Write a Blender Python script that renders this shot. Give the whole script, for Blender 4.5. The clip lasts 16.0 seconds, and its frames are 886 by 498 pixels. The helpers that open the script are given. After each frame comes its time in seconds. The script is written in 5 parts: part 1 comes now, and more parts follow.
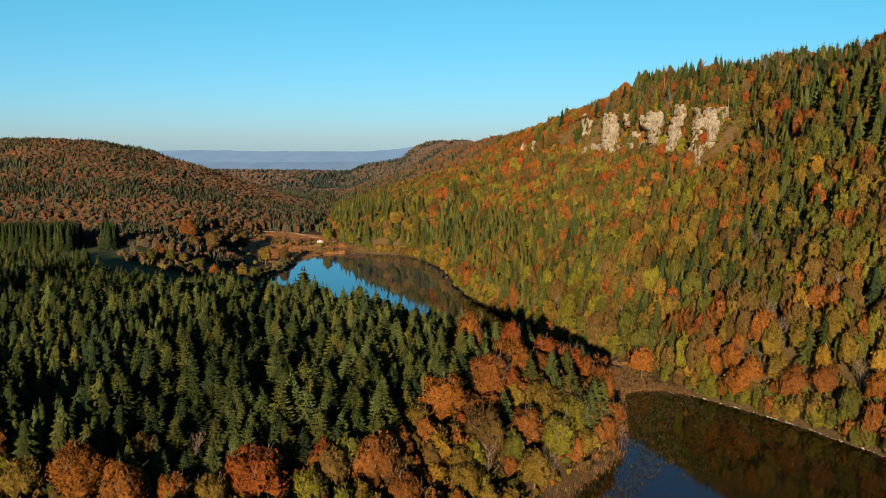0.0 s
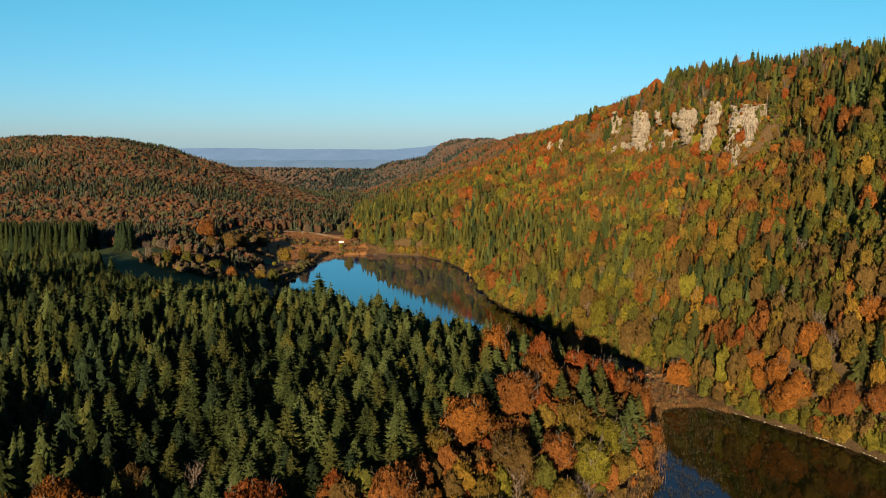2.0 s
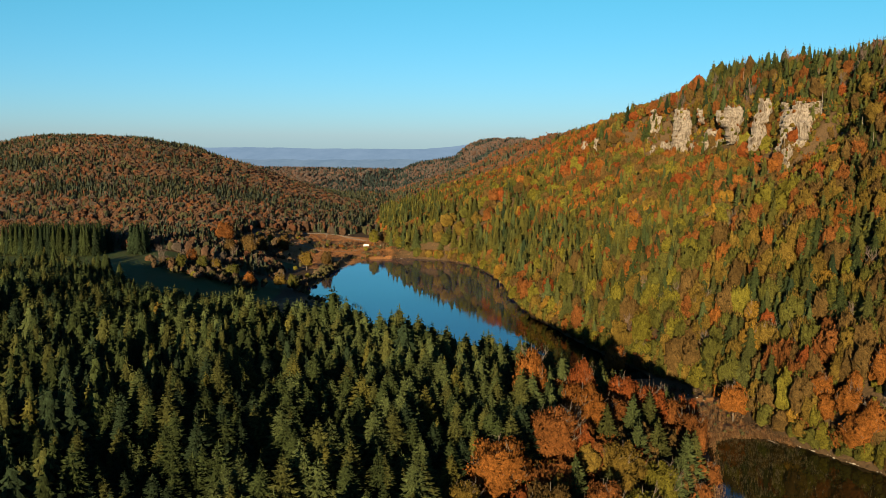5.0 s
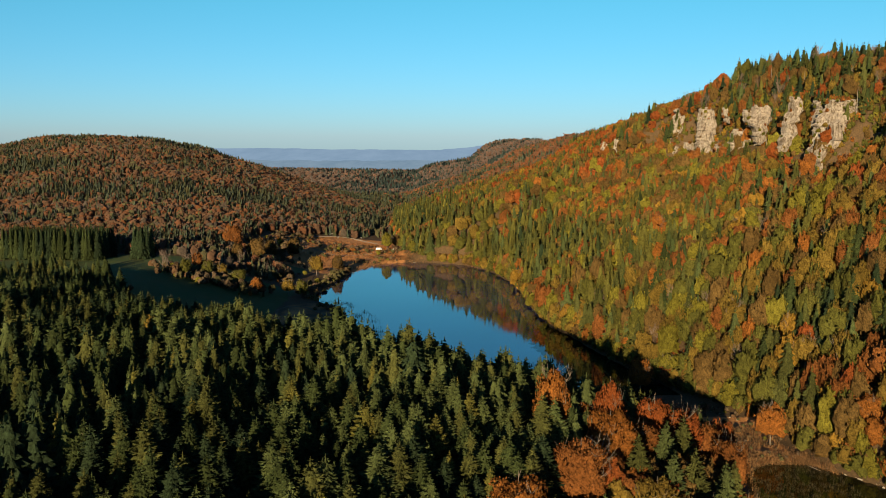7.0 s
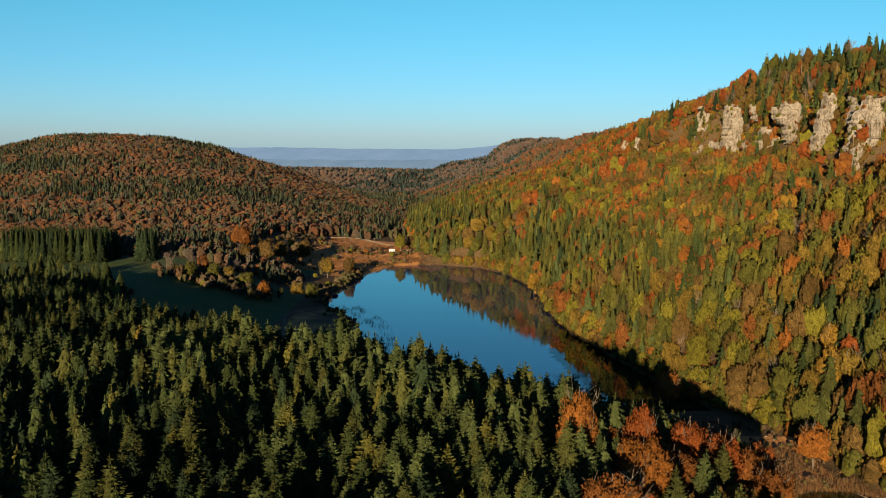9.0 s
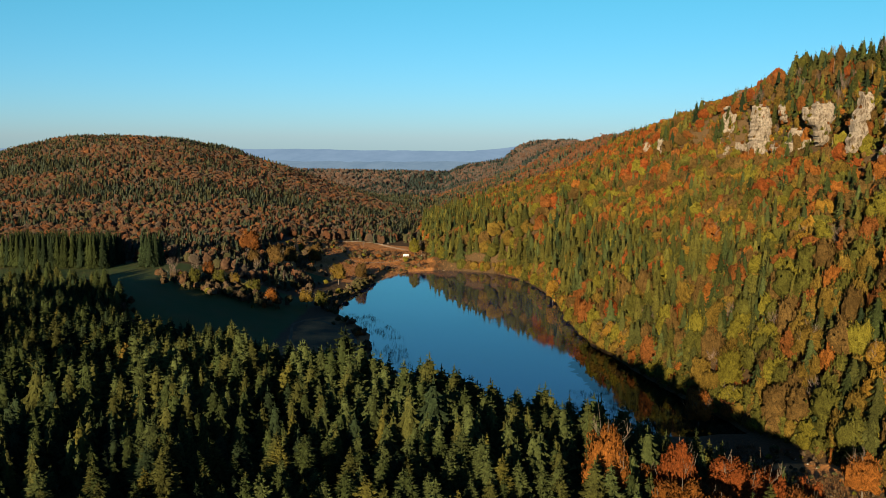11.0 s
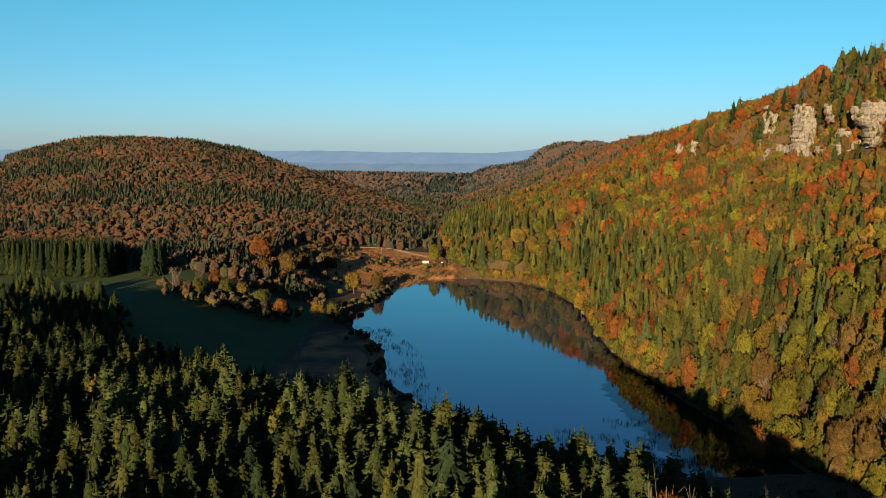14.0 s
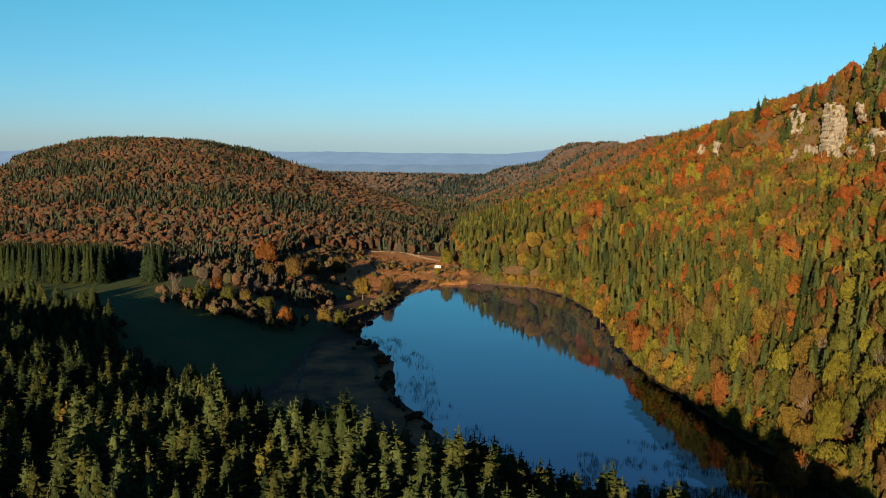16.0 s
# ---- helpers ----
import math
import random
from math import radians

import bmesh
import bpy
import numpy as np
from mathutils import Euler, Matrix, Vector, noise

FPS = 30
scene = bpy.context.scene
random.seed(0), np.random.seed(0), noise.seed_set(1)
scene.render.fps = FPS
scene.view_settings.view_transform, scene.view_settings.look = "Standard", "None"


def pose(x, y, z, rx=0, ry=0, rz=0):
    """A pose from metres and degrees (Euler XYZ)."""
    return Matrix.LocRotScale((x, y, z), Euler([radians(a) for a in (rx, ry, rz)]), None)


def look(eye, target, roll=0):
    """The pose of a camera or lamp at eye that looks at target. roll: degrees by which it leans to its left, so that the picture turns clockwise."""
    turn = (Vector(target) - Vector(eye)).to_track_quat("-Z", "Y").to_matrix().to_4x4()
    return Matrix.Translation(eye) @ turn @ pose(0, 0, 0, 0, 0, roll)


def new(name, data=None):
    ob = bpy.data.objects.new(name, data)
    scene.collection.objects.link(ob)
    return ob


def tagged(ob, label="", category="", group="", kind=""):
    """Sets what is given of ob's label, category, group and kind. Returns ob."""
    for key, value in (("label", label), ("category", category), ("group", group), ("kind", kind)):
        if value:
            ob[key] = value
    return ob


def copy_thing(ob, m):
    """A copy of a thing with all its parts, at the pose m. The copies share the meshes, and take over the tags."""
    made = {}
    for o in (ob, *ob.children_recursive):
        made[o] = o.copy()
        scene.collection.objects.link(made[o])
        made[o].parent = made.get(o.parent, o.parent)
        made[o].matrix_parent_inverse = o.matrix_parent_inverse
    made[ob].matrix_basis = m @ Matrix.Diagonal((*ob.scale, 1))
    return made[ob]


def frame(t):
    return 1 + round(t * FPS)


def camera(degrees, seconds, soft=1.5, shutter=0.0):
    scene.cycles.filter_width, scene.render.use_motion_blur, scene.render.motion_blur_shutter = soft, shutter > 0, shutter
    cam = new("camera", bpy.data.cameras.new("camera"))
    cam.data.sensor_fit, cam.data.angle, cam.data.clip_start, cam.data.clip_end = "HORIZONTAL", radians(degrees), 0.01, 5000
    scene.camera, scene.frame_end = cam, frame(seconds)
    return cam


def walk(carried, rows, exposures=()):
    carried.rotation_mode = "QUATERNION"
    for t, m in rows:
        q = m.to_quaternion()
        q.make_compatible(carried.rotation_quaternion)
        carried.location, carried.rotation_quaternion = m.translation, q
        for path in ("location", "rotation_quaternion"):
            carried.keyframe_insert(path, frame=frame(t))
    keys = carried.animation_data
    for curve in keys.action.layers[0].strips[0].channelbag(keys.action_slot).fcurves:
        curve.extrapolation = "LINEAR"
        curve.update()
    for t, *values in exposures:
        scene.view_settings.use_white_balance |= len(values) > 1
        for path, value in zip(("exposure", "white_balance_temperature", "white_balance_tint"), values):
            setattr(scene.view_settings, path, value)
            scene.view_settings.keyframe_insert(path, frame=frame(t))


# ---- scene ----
cam = camera(49.50, 16.0, soft=0.6)
# camera path
PATH = [
    (0, (-0.00, 0.00, 120.00), (53.71, 992.05, 6.16), 0.09),
    (0.5, (0.24, 6.69, 120.19), (47.33, 999.01, 5.78), 0.09),
    (1, (0.52, 13.43, 120.31), (41.40, 1005.98, 5.56), 0.13),
    (1.5, (0.94, 20.21, 120.33), (35.89, 1012.92, 4.98), 0.15),
    (2, (1.32, 27.12, 120.28), (30.11, 1019.96, 4.36), 0.17),
    (2.5, (1.63, 34.12, 120.20), (24.84, 1027.08, 4.05), 0.18),
    (3, (1.92, 41.32, 120.17), (19.01, 1034.35, 3.54), 0.20),
    (3.5, (2.18, 48.48, 120.02), (13.32, 1041.60, 3.41), 0.23),
    (4, (2.42, 55.58, 119.82), (9.04, 1048.72, 3.14), 0.25),
    (6.5, (3.13, 91.40, 119.51), (-10.24, 1084.61, 3.98), 0.28),
    (7, (3.27, 98.54, 119.35), (-14.11, 1091.70, 3.82), 0.27),
    (7.5, (3.34, 105.70, 119.17), (-18.31, 1098.75, 3.53), 0.28),
    (8, (3.33, 112.76, 118.97), (-22.03, 1105.68, 2.90), 0.32),
    (8.5, (3.34, 119.77, 118.69), (-26.38, 1112.56, 2.50), 0.31),
    (9, (3.37, 126.75, 118.29), (-30.52, 1119.41, 2.20), 0.30),
    (11.5, (3.67, 162.46, 118.14), (-51.89, 1154.36, 3.89), 0.33),
    (12, (3.50, 169.53, 118.07), (-56.03, 1161.22, 4.04), 0.35),
    (12.5, (3.18, 176.60, 118.00), (-60.33, 1168.09, 4.34), 0.36),
    (13, (2.86, 183.72, 117.89), (-64.16, 1174.99, 4.33), 0.37),
    (13.5, (2.48, 190.97, 117.76), (-68.53, 1182.00, 4.56), 0.34),
    (14, (2.00, 198.26, 117.62), (-72.28, 1189.11, 4.91), 0.35),
    (14.5, (1.52, 205.53, 117.63), (-76.73, 1196.09, 5.04), 0.35),
    (15, (1.07, 212.71, 117.59), (-80.64, 1203.01, 5.19), 0.34),
    (15.5, (0.52, 219.83, 117.50), (-84.43, 1209.89, 5.46), 0.33),
    (16, (0.00, 226.83, 117.33), (-87.68, 1216.67, 5.39), 0.32),
]
walk(cam, [(t, look(eye, target, roll)) for t, eye, target, roll in PATH])

# ---- world, sun ----
SKY_LOW, SKY_MID, SKY_HIGH = (0.88, 0.92, 1.0), (0.72, 1.38, 1.02), (0.92, 1.20, 1.38)
SUN_EL, SUN_HEAD = 9.4, 12.5      # elevation; heading of the light, degrees clockwise from +y


def make_world():
    w = bpy.data.worlds.new("sky")
    scene.world = w
    w.use_nodes = True
    nt = w.node_tree
    bg = nt.nodes["Background"]
    sky = nt.nodes.new("ShaderNodeTexSky")
    sky.sky_type = "NISHITA"
    sky.sun_disc = False
    sky.sun_elevation = radians(SUN_EL)
    sky.sun_rotation = radians(SUN_HEAD + 180)
    sky.altitude = 800
    sky.air_density, sky.dust_density, sky.ozone_density = 0.75, 0.3, 4.0
    tint = nt.nodes.new("ShaderNodeMix")
    tint.data_type, tint.blend_type = "RGBA", "MULTIPLY"
    tint.inputs[0].default_value = 1.0
    way, split, hue = (nt.nodes.new("ShaderNode" + k) for k in ("TexCoord", "SeparateXYZ", "ValToRGB"))
    stops = hue.color_ramp.elements
    stops[0].position, stops[0].color = 0.0, (*[q / 2 for q in SKY_LOW], 1)
    stops[1].position, stops[1].color = 0.5, (*[q / 2 for q in SKY_HIGH], 1)
    mid = stops.new(0.16)
    mid.color = (*[q / 2 for q in SKY_MID], 1)
    nt.links.new(way.outputs["Generated"], split.inputs[0])
    nt.links.new(split.outputs[2], hue.inputs[0])
    nt.links.new(hue.outputs[0], tint.inputs[7])
    nt.links.new(sky.outputs[0], tint.inputs[6])
    nt.links.new(tint.outputs[2], bg.inputs[0])
    bg.inputs[1].default_value = 0.0985


make_world()
sun_data = bpy.data.lights.new("sun", "SUN")
sun_data.energy, sun_data.angle, sun_data.color = 5.0, radians(0.5), (1.0, 0.80, 0.52)
sun = new("sun", sun_data)
_h, _e = radians(SUN_HEAD), radians(SUN_EL)
sun.matrix_world = look((0, 0, 500), (math.sin(_h) * math.cos(_e), math.cos(_h) * math.cos(_e), 500 - math.sin(_e)))
scene.view_settings.exposure = 1.43

# ---- materials ----
MATS = {}


def material(name, colour, rough=0.85, var=0.25, scale=0.15, fine=2.0, bump=0.0, island=0.0, translucent=0.0, second=None, spec=0.2):
    """A two-scale procedural surface; island: how much pieces differ."""
    if name in MATS:
        return MATS[name]
    m = bpy.data.materials.new(name)
    m.use_nodes = True
    nt = m.node_tree
    n, l = nt.nodes, nt.links
    b = n["Principled BSDF"]
    b.inputs["Roughness"].default_value = rough
    b.inputs["Specular IOR Level"].default_value = spec
    b.inputs["Diffuse Roughness"].default_value = 1.0
    geo = n.new("ShaderNodeNewGeometry")
    n1, n2 = n.new("ShaderNodeTexNoise"), n.new("ShaderNodeTexNoise")
    n1.inputs["Scale"].default_value, n2.inputs["Scale"].default_value = scale, fine
    n1.inputs["Detail"].default_value, n2.inputs["Detail"].default_value = 4, 4
    n2.inputs["Roughness"].default_value = 0.7
    for t in (n1, n2):
        l.new(geo.outputs["Position"], t.inputs["Vector"])
    mix = n.new("ShaderNodeMix")
    mix.data_type = "RGBA"
    c2 = second or tuple(c * 0.6 for c in colour)
    mix.inputs[6].default_value, mix.inputs[7].default_value = (*colour, 1), (*c2, 1)
    ramp = n.new("ShaderNodeMapRange")
    ramp.inputs[1].default_value, ramp.inputs[2].default_value = 0.35, 0.65
    l.new(n1.outputs[0], ramp.inputs[0])
    l.new(ramp.outputs[0], mix.inputs[0])
    val = n.new("ShaderNodeMapRange")
    val.inputs[1].default_value, val.inputs[2].default_value = 0.25, 0.75
    val.inputs[3].default_value, val.inputs[4].default_value = 1 - var, 1 + var
    l.new(n2.outputs[0], val.inputs[0])
    value = val.outputs[0]
    if island:
        add = n.new("ShaderNodeMath")
        add.operation = "MULTIPLY_ADD"
        add.inputs[1].default_value, add.inputs[2].default_value = 2 * island, -island
        l.new(geo.outputs["Random Per Island"], add.inputs[0])
        tot = n.new("ShaderNodeMath")
        tot.operation = "ADD"
        l.new(add.outputs[0], tot.inputs[0])
        l.new(value, tot.inputs[1])
        value = tot.outputs[0]
    hsv = n.new("ShaderNodeHueSaturation")
    l.new(mix.outputs[2], hsv.inputs["Color"])
    l.new(value, hsv.inputs["Value"])
    l.new(hsv.outputs[0], b.inputs["Base Color"])
    if bump:
        bm_ = n.new("ShaderNodeBump")
        bm_.inputs["Strength"].default_value, bm_.inputs["Distance"].default_value = 1.0, bump
        l.new(n2.outputs[0], bm_.inputs["Height"])
        l.new(bm_.outputs[0], b.inputs["Normal"])
    if translucent:
        tr = n.new("ShaderNodeBsdfTranslucent")
        l.new(hsv.outputs[0], tr.inputs[0])
        sh = n.new("ShaderNodeMixShader")
        sh.inputs[0].default_value = translucent
        l.new(b.outputs[0], sh.inputs[1])
        l.new(tr.outputs[0], sh.inputs[2])
        l.new(sh.outputs[0], n["Material Output"].inputs[0])
    MATS[name] = m
    return m


def leaf(name, colour, second=None):
    return material(name, colour, 0.75, 0.72, 0.05, 1.5, 0.6, 0.32, 0.35, second, 0.04)


def hazed_leaf(name, colour):
    """Foliage beyond the lake: grain too small to part, haze put into its colour."""
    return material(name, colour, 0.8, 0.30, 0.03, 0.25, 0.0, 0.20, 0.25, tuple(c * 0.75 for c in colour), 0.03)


CONIFER = [leaf("needles_olive", (0.059, 0.061, 0.016)), leaf("needles_green", (0.037, 0.048, 0.0145)),
           leaf("needles_dark", (0.024, 0.036, 0.0155)), leaf("needles_bluish", (0.060, 0.073, 0.023)),
           leaf("needles_yellowish", (0.090, 0.082, 0.017))]
AUTUMN = [leaf("leaves_orange", (0.182, 0.066, 0.013)), leaf("leaves_rust", (0.150, 0.055, 0.014)),
          leaf("leaves_red", (0.166, 0.045, 0.011)), leaf("leaves_gold", (0.195, 0.108, 0.016)),
          leaf("leaves_yellow_green", (0.122, 0.104, 0.014)), leaf("leaves_green", (0.074, 0.070, 0.0135)),
          leaf("leaves_brown", (0.098, 0.058, 0.017)), leaf("leaves_ochre", (0.128, 0.082, 0.015))]
HAZED_LEAVES = [hazed_leaf("hazed_beech_brown", (0.084, 0.047, 0.027)), hazed_leaf("hazed_beech_rust", (0.104, 0.045, 0.022)), hazed_leaf("hazed_beech_grey", (0.066, 0.050, 0.036)),
              hazed_leaf("hazed_beech_olive", (0.062, 0.056, 0.026)), hazed_leaf("hazed_beech_orange", (0.120, 0.049, 0.020))]
HAZED_NEEDLES = [hazed_leaf("hazed_needles_olive", (0.060, 0.061, 0.029)), hazed_leaf("hazed_needles_green", (0.048, 0.058, 0.034)),
               hazed_leaf("hazed_needles_dark", (0.041, 0.052, 0.034)), hazed_leaf("hazed_needles_bluish", (0.052, 0.064, 0.042)),
               hazed_leaf("hazed_needles_yellowish", (0.065, 0.062, 0.028))]
# Down the valley more haze is painted into the leaf colours.
LAST_HAZED_LEAVES = [hazed_leaf("last_hazed_beech_brown", (0.082, 0.056, 0.042)), hazed_leaf("last_hazed_beech_rust", (0.092, 0.056, 0.040)), hazed_leaf("last_hazed_beech_grey", (0.074, 0.060, 0.050))]
LAST_HAZED_NEEDLES = [hazed_leaf("last_hazed_needles_green", (0.038, 0.050, 0.040)), hazed_leaf("last_hazed_needles_dark", (0.032, 0.044, 0.038))]
BARK = material("bark", (0.11, 0.085, 0.06), 0.9, 0.3, 0.5, 6)
BARK_PALE = material("bark_pale", (0.13, 0.10, 0.072), 0.9, 0.3, 0.5, 6)


def rock_material():
    m = material("limestone", (0.215, 0.180, 0.138), 0.95, 0.40, 0.15, 1.0, 0.8, second=(0.140, 0.112, 0.082))
    n, l = m.node_tree.nodes, m.node_tree.links
    geo, mp, no = n.new("ShaderNodeNewGeometry"), n.new("ShaderNodeMapping"), n.new("ShaderNodeTexNoise")
    mp.inputs["Scale"].default_value = (0.8, 0.8, 0.13)
    no.inputs["Scale"].default_value, no.inputs["Detail"].default_value = 1.0, 5
    ra, mx = n.new("ShaderNodeMapRange"), n.new("ShaderNodeMix")
    ra.inputs[1].default_value, ra.inputs[2].default_value = 0.49, 0.63
    mx.data_type, mx.blend_type = "RGBA", "MULTIPLY"
    mx.inputs[7].default_value = (0.42, 0.36, 0.28, 1)
    l.new(geo.outputs["Position"], mp.inputs["Vector"])
    l.new(mp.outputs[0], no.inputs["Vector"])
    l.new(no.outputs[0], ra.inputs[0])
    l.new(ra.outputs[0], mx.inputs[0])
    b = n["Principled BSDF"]
    l.new(b.inputs["Base Color"].links[0].from_socket, mx.inputs[6])
    l.new(mx.outputs[2], b.inputs["Base Color"])
    return m


ROCK = rock_material()

# ---- relief ----


def hashed(ix, iy, seed):
    h = np.sin(ix * 127.1 + iy * 311.7 + seed * 74.7) * 43758.5453
    return h - np.floor(h)


def vnoise(x, y, scale, seed=0):
    """Smooth value noise in 0..1."""
    x, y = np.asarray(x, float) / scale, np.asarray(y, float) / scale
    ix, iy = np.floor(x), np.floor(y)
    fx, fy = x - ix, y - iy
    fx, fy = fx * fx * (3 - 2 * fx), fy * fy * (3 - 2 * fy)
    a, b = hashed(ix, iy, seed), hashed(ix + 1, iy, seed)
    c, d = hashed(ix, iy + 1, seed), hashed(ix + 1, iy + 1, seed)
    return (a * (1 - fx) + b * fx) * (1 - fy) + (c * (1 - fx) + d * fx) * fy


def fnoise(x, y, scale, seed=0):
    return 0.6 * vnoise(x, y, scale, seed) + 0.27 * vnoise(x, y, scale / 2.3, seed + 7) + 0.13 * vnoise(x, y, scale / 5.1, seed + 13)


def smooth(a, b, x):
    t = np.clip((x - a) / (b - a), 0, 1)
    return t * t * (3 - 2 * t)


def curve(table):
    ys, xs = zip(*table)
    return lambda y: np.interp(y, ys, xs)


# the far lake between its two shores, and the near lake
far_left = curve([(530, 40), (538, 14), (562, -12), (604, -35), (658, -60), (726, -70), (767, -87), (798, -104), (826, -105), (878, -98), (941, -91), (985, -78), (1000, -70), (1012, -40)])
far_right = curve([(530, 60), (538, 108), (562, 102), (604, 88), (640, 78), (672, 71), (701, 61), (768, 54), (874, 49), (956, 30), (996, 8), (1012, -30)])
near_left = curve([(60, -120), (180, -50), (240, 8), (270, 32), (310, 59), (331, 73), (349, 85), (384, 95), (418, 103), (437, 106), (446, 118)])
near_right = curve([(60, 240), (200, 222), (300, 200), (347, 187), (361, 181), (383, 172), (402, 162), (428, 146), (443, 135), (446, 128)])
foot = curve([(0, 242), (200, 223), (300, 201), (347, 188), (383, 173), (402, 163), (428, 147), (446, 138), (480, 132), (525, 119), (538, 110), (562, 103), (604, 89), (640, 79), (672, 72), (701, 62), (768, 55), (874, 50), (956, 31), (996, 8), (1016, -42), (1040, -56), (1078, -62), (1150, -66), (1208, -78), (1500, -90), (2000, -100), (2600, -110), (3200, -120)])
crest_x = curve([(0, 340), (200, 335), (600, 305), (750, 300), (850, 275), (911, 252), (980, 238), (1100, 224), (1300, 215), (1900, 188), (2593, 98), (3200, 60)])
crest_z = curve([(0, 178), (200, 175), (600, 171), (730, 171), (876, 172), (930, 167), (990, 160), (1050, 146), (1100, 136), (1256, 125), (1370, 121), (1600, 114), (1919, 108), (2593, 106), (2800, 66), (3200, 0)])
north_foot = curve([(-900, 900), (-500, 750), (-350, 692), (-220, 632), (-165, 600), (-120, 575), (-60, 527), (-20, 503), (20, 483), (60, 460), (100, 436), (140, 400)])


def lake_depth(x, y):
    """Metres inside a shoreline; negative on land."""
    far = np.minimum(np.minimum(x - far_left(y), far_right(y) - x), np.minimum(y - 531, 1012 - y))
    near = np.minimum(np.minimum(x - near_left(y), near_right(y) - x), np.minimum(y - 60, 446 - y))
    return np.maximum(far, near)


def near_hill(x, y):
    e = np.maximum(near_left(y) - x, 0)
    n = np.maximum((north_foot(x) - y) * 0.75, 0)
    return 43 * (1 - np.exp(-e / 52)) * (1 - np.exp(-n / 33))


def right_side(x, y):
    f, c, z = foot(y), crest_x(y), crest_z(y)
    u = (x - f) / (c - f)
    high = np.interp(u, [0, 0.1, 0.3, 0.66, 0.82, 1.0, 1.6, 6], [0, 0.11, 0.28, 0.57, 0.84, 1.0, 1.03, 1.0])
    step = np.interp(u, [0, 0.1, 0.3, 0.66, 0.82, 0.90, 1.0, 1.6, 6], [0, 0.11, 0.28, 0.54, 0.63, 0.84, 1.0, 1.03, 1.0])
    w = smooth(630, 650, y) * (1 - smooth(698, 708, y)) * (1 - smooth(0.80, 0.88, u)) + 0.6 * smooth(712, 718, y) * (1 - smooth(740, 748, y)) + smooth(775, 795, y) * (1 - smooth(938, 948, y)) + 0.6 * smooth(975, 985, y) * (1 - smooth(1004, 1012, y)) + 0.6 * smooth(1035, 1045, y) * (1 - smooth(1070, 1078, y))
    p = high + (step - high) * w
    dip = 0
    for cx, cy, rx, ry, deep in ((234, 815, 13, 18, 9), (212, 845, 12, 14, 8), (206, 886, 13, 18, 13), (186, 920, 15, 18, 13), (183, 982, 12, 18, 9), (159, 1044, 11, 18, 9), (146, 1060, 10, 18, 9), (236, 680, 20, 14, 7), (224, 726, 9, 12, 7)):
        dip = dip + deep * np.exp(-((x - cx) / rx) ** 2 - ((y - cy) / ry) ** 2)
    return z * p - dip * smooth(0.2, 0.5, u)


def left_hill(x, y):
    c, s = math.cos(0.419), math.sin(0.419)
    dx, dy = x + 607.3, y - 1728.1
    r = np.hypot((dx * c + dy * s) / 413.6, (dy * c - dx * s) / 791.4)
    return 105.9 * (1 - smooth(0.089, 1.182, r))


def west_terrace(x, y):
    """The sloping meadow west of the far lake."""
    return 27 * smooth(-112, -225, x) * smooth(560, 700, y) * (1 - smooth(860, 1330, y))


def height(x, y):
    x, y = np.asarray(x, float), np.asarray(y, float)
    plain = 1.0 + 4 * smooth(960, 1080, y) + west_terrace(x, y) * (1 - 0.8 * np.clip(near_hill(x, y) / 43, 0, 1)) - 6 * smooth(1600, 2300, y)
    plain = plain + 26 * np.exp(-((y - 2700 + 0.3 * (x + 200)) / 230) ** 2) * (1 - smooth(100, 300, np.abs(x + 150) - 300)) * (1 - smooth(-90, 40, x))
    rough = (fnoise(x, y, 60, 3) - 0.5)
    nh, rs, lh = near_hill(x, y), right_side(x, y), left_hill(x, y)
    z = plain + nh + rs + lh + rough * 0.22 * np.clip(nh + rs + lh, 0, 60)
    d = lake_depth(x, y)
    bank = np.clip(-d / 6, 0, 1)
    return np.where(d > 0, -0.15 - 0.25 * np.minimum(d, 8), 0.05 + z * bank)


# ---- mesh helpers ----


def mesh_of(name, verts, tris, mats, index=None, smooth_faces=False, normals=None):
    me = bpy.data.meshes.new(name)
    verts, tris = np.asarray(verts, np.float32), np.asarray(tris, np.int32)
    k = tris.shape[1]
    me.vertices.add(len(verts))
    me.vertices.foreach_set("co", verts.ravel())
    me.loops.add(tris.size)
    me.loops.foreach_set("vertex_index", tris.ravel())
    me.polygons.add(len(tris))
    me.polygons.foreach_set("loop_start", np.arange(0, tris.size, k, dtype=np.int32))
    for m in mats:
        me.materials.append(m)
    if index is not None:
        me.polygons.foreach_set("material_index", np.asarray(index, np.int32))
    me.polygons.foreach_set("use_smooth", np.full(len(tris), smooth_faces))
    me.update(calc_edges=True)
    if normals is not None:
        me.polygons.foreach_set("use_smooth", np.full(len(tris), True))
        me.normals_split_custom_set_from_vertices(np.asarray(normals, np.float32))
    return me


def grid_mesh(xs, ys, zfun):
    X, Y = np.meshgrid(xs, ys)
    V = np.stack([X.ravel(), Y.ravel(), zfun(X, Y).ravel()], -1)
    nx, ny = len(xs), len(ys)
    i = (np.arange(ny - 1)[:, None] * nx + np.arange(nx - 1)[None]).ravel()
    return V, np.stack([i, i + 1, i + nx + 1, i + nx], -1)


def steps(*spans):
    out = []
    for a, b, s in spans:
        out += list(np.arange(a, b, s))
    return np.array(out + [spans[-1][1]])


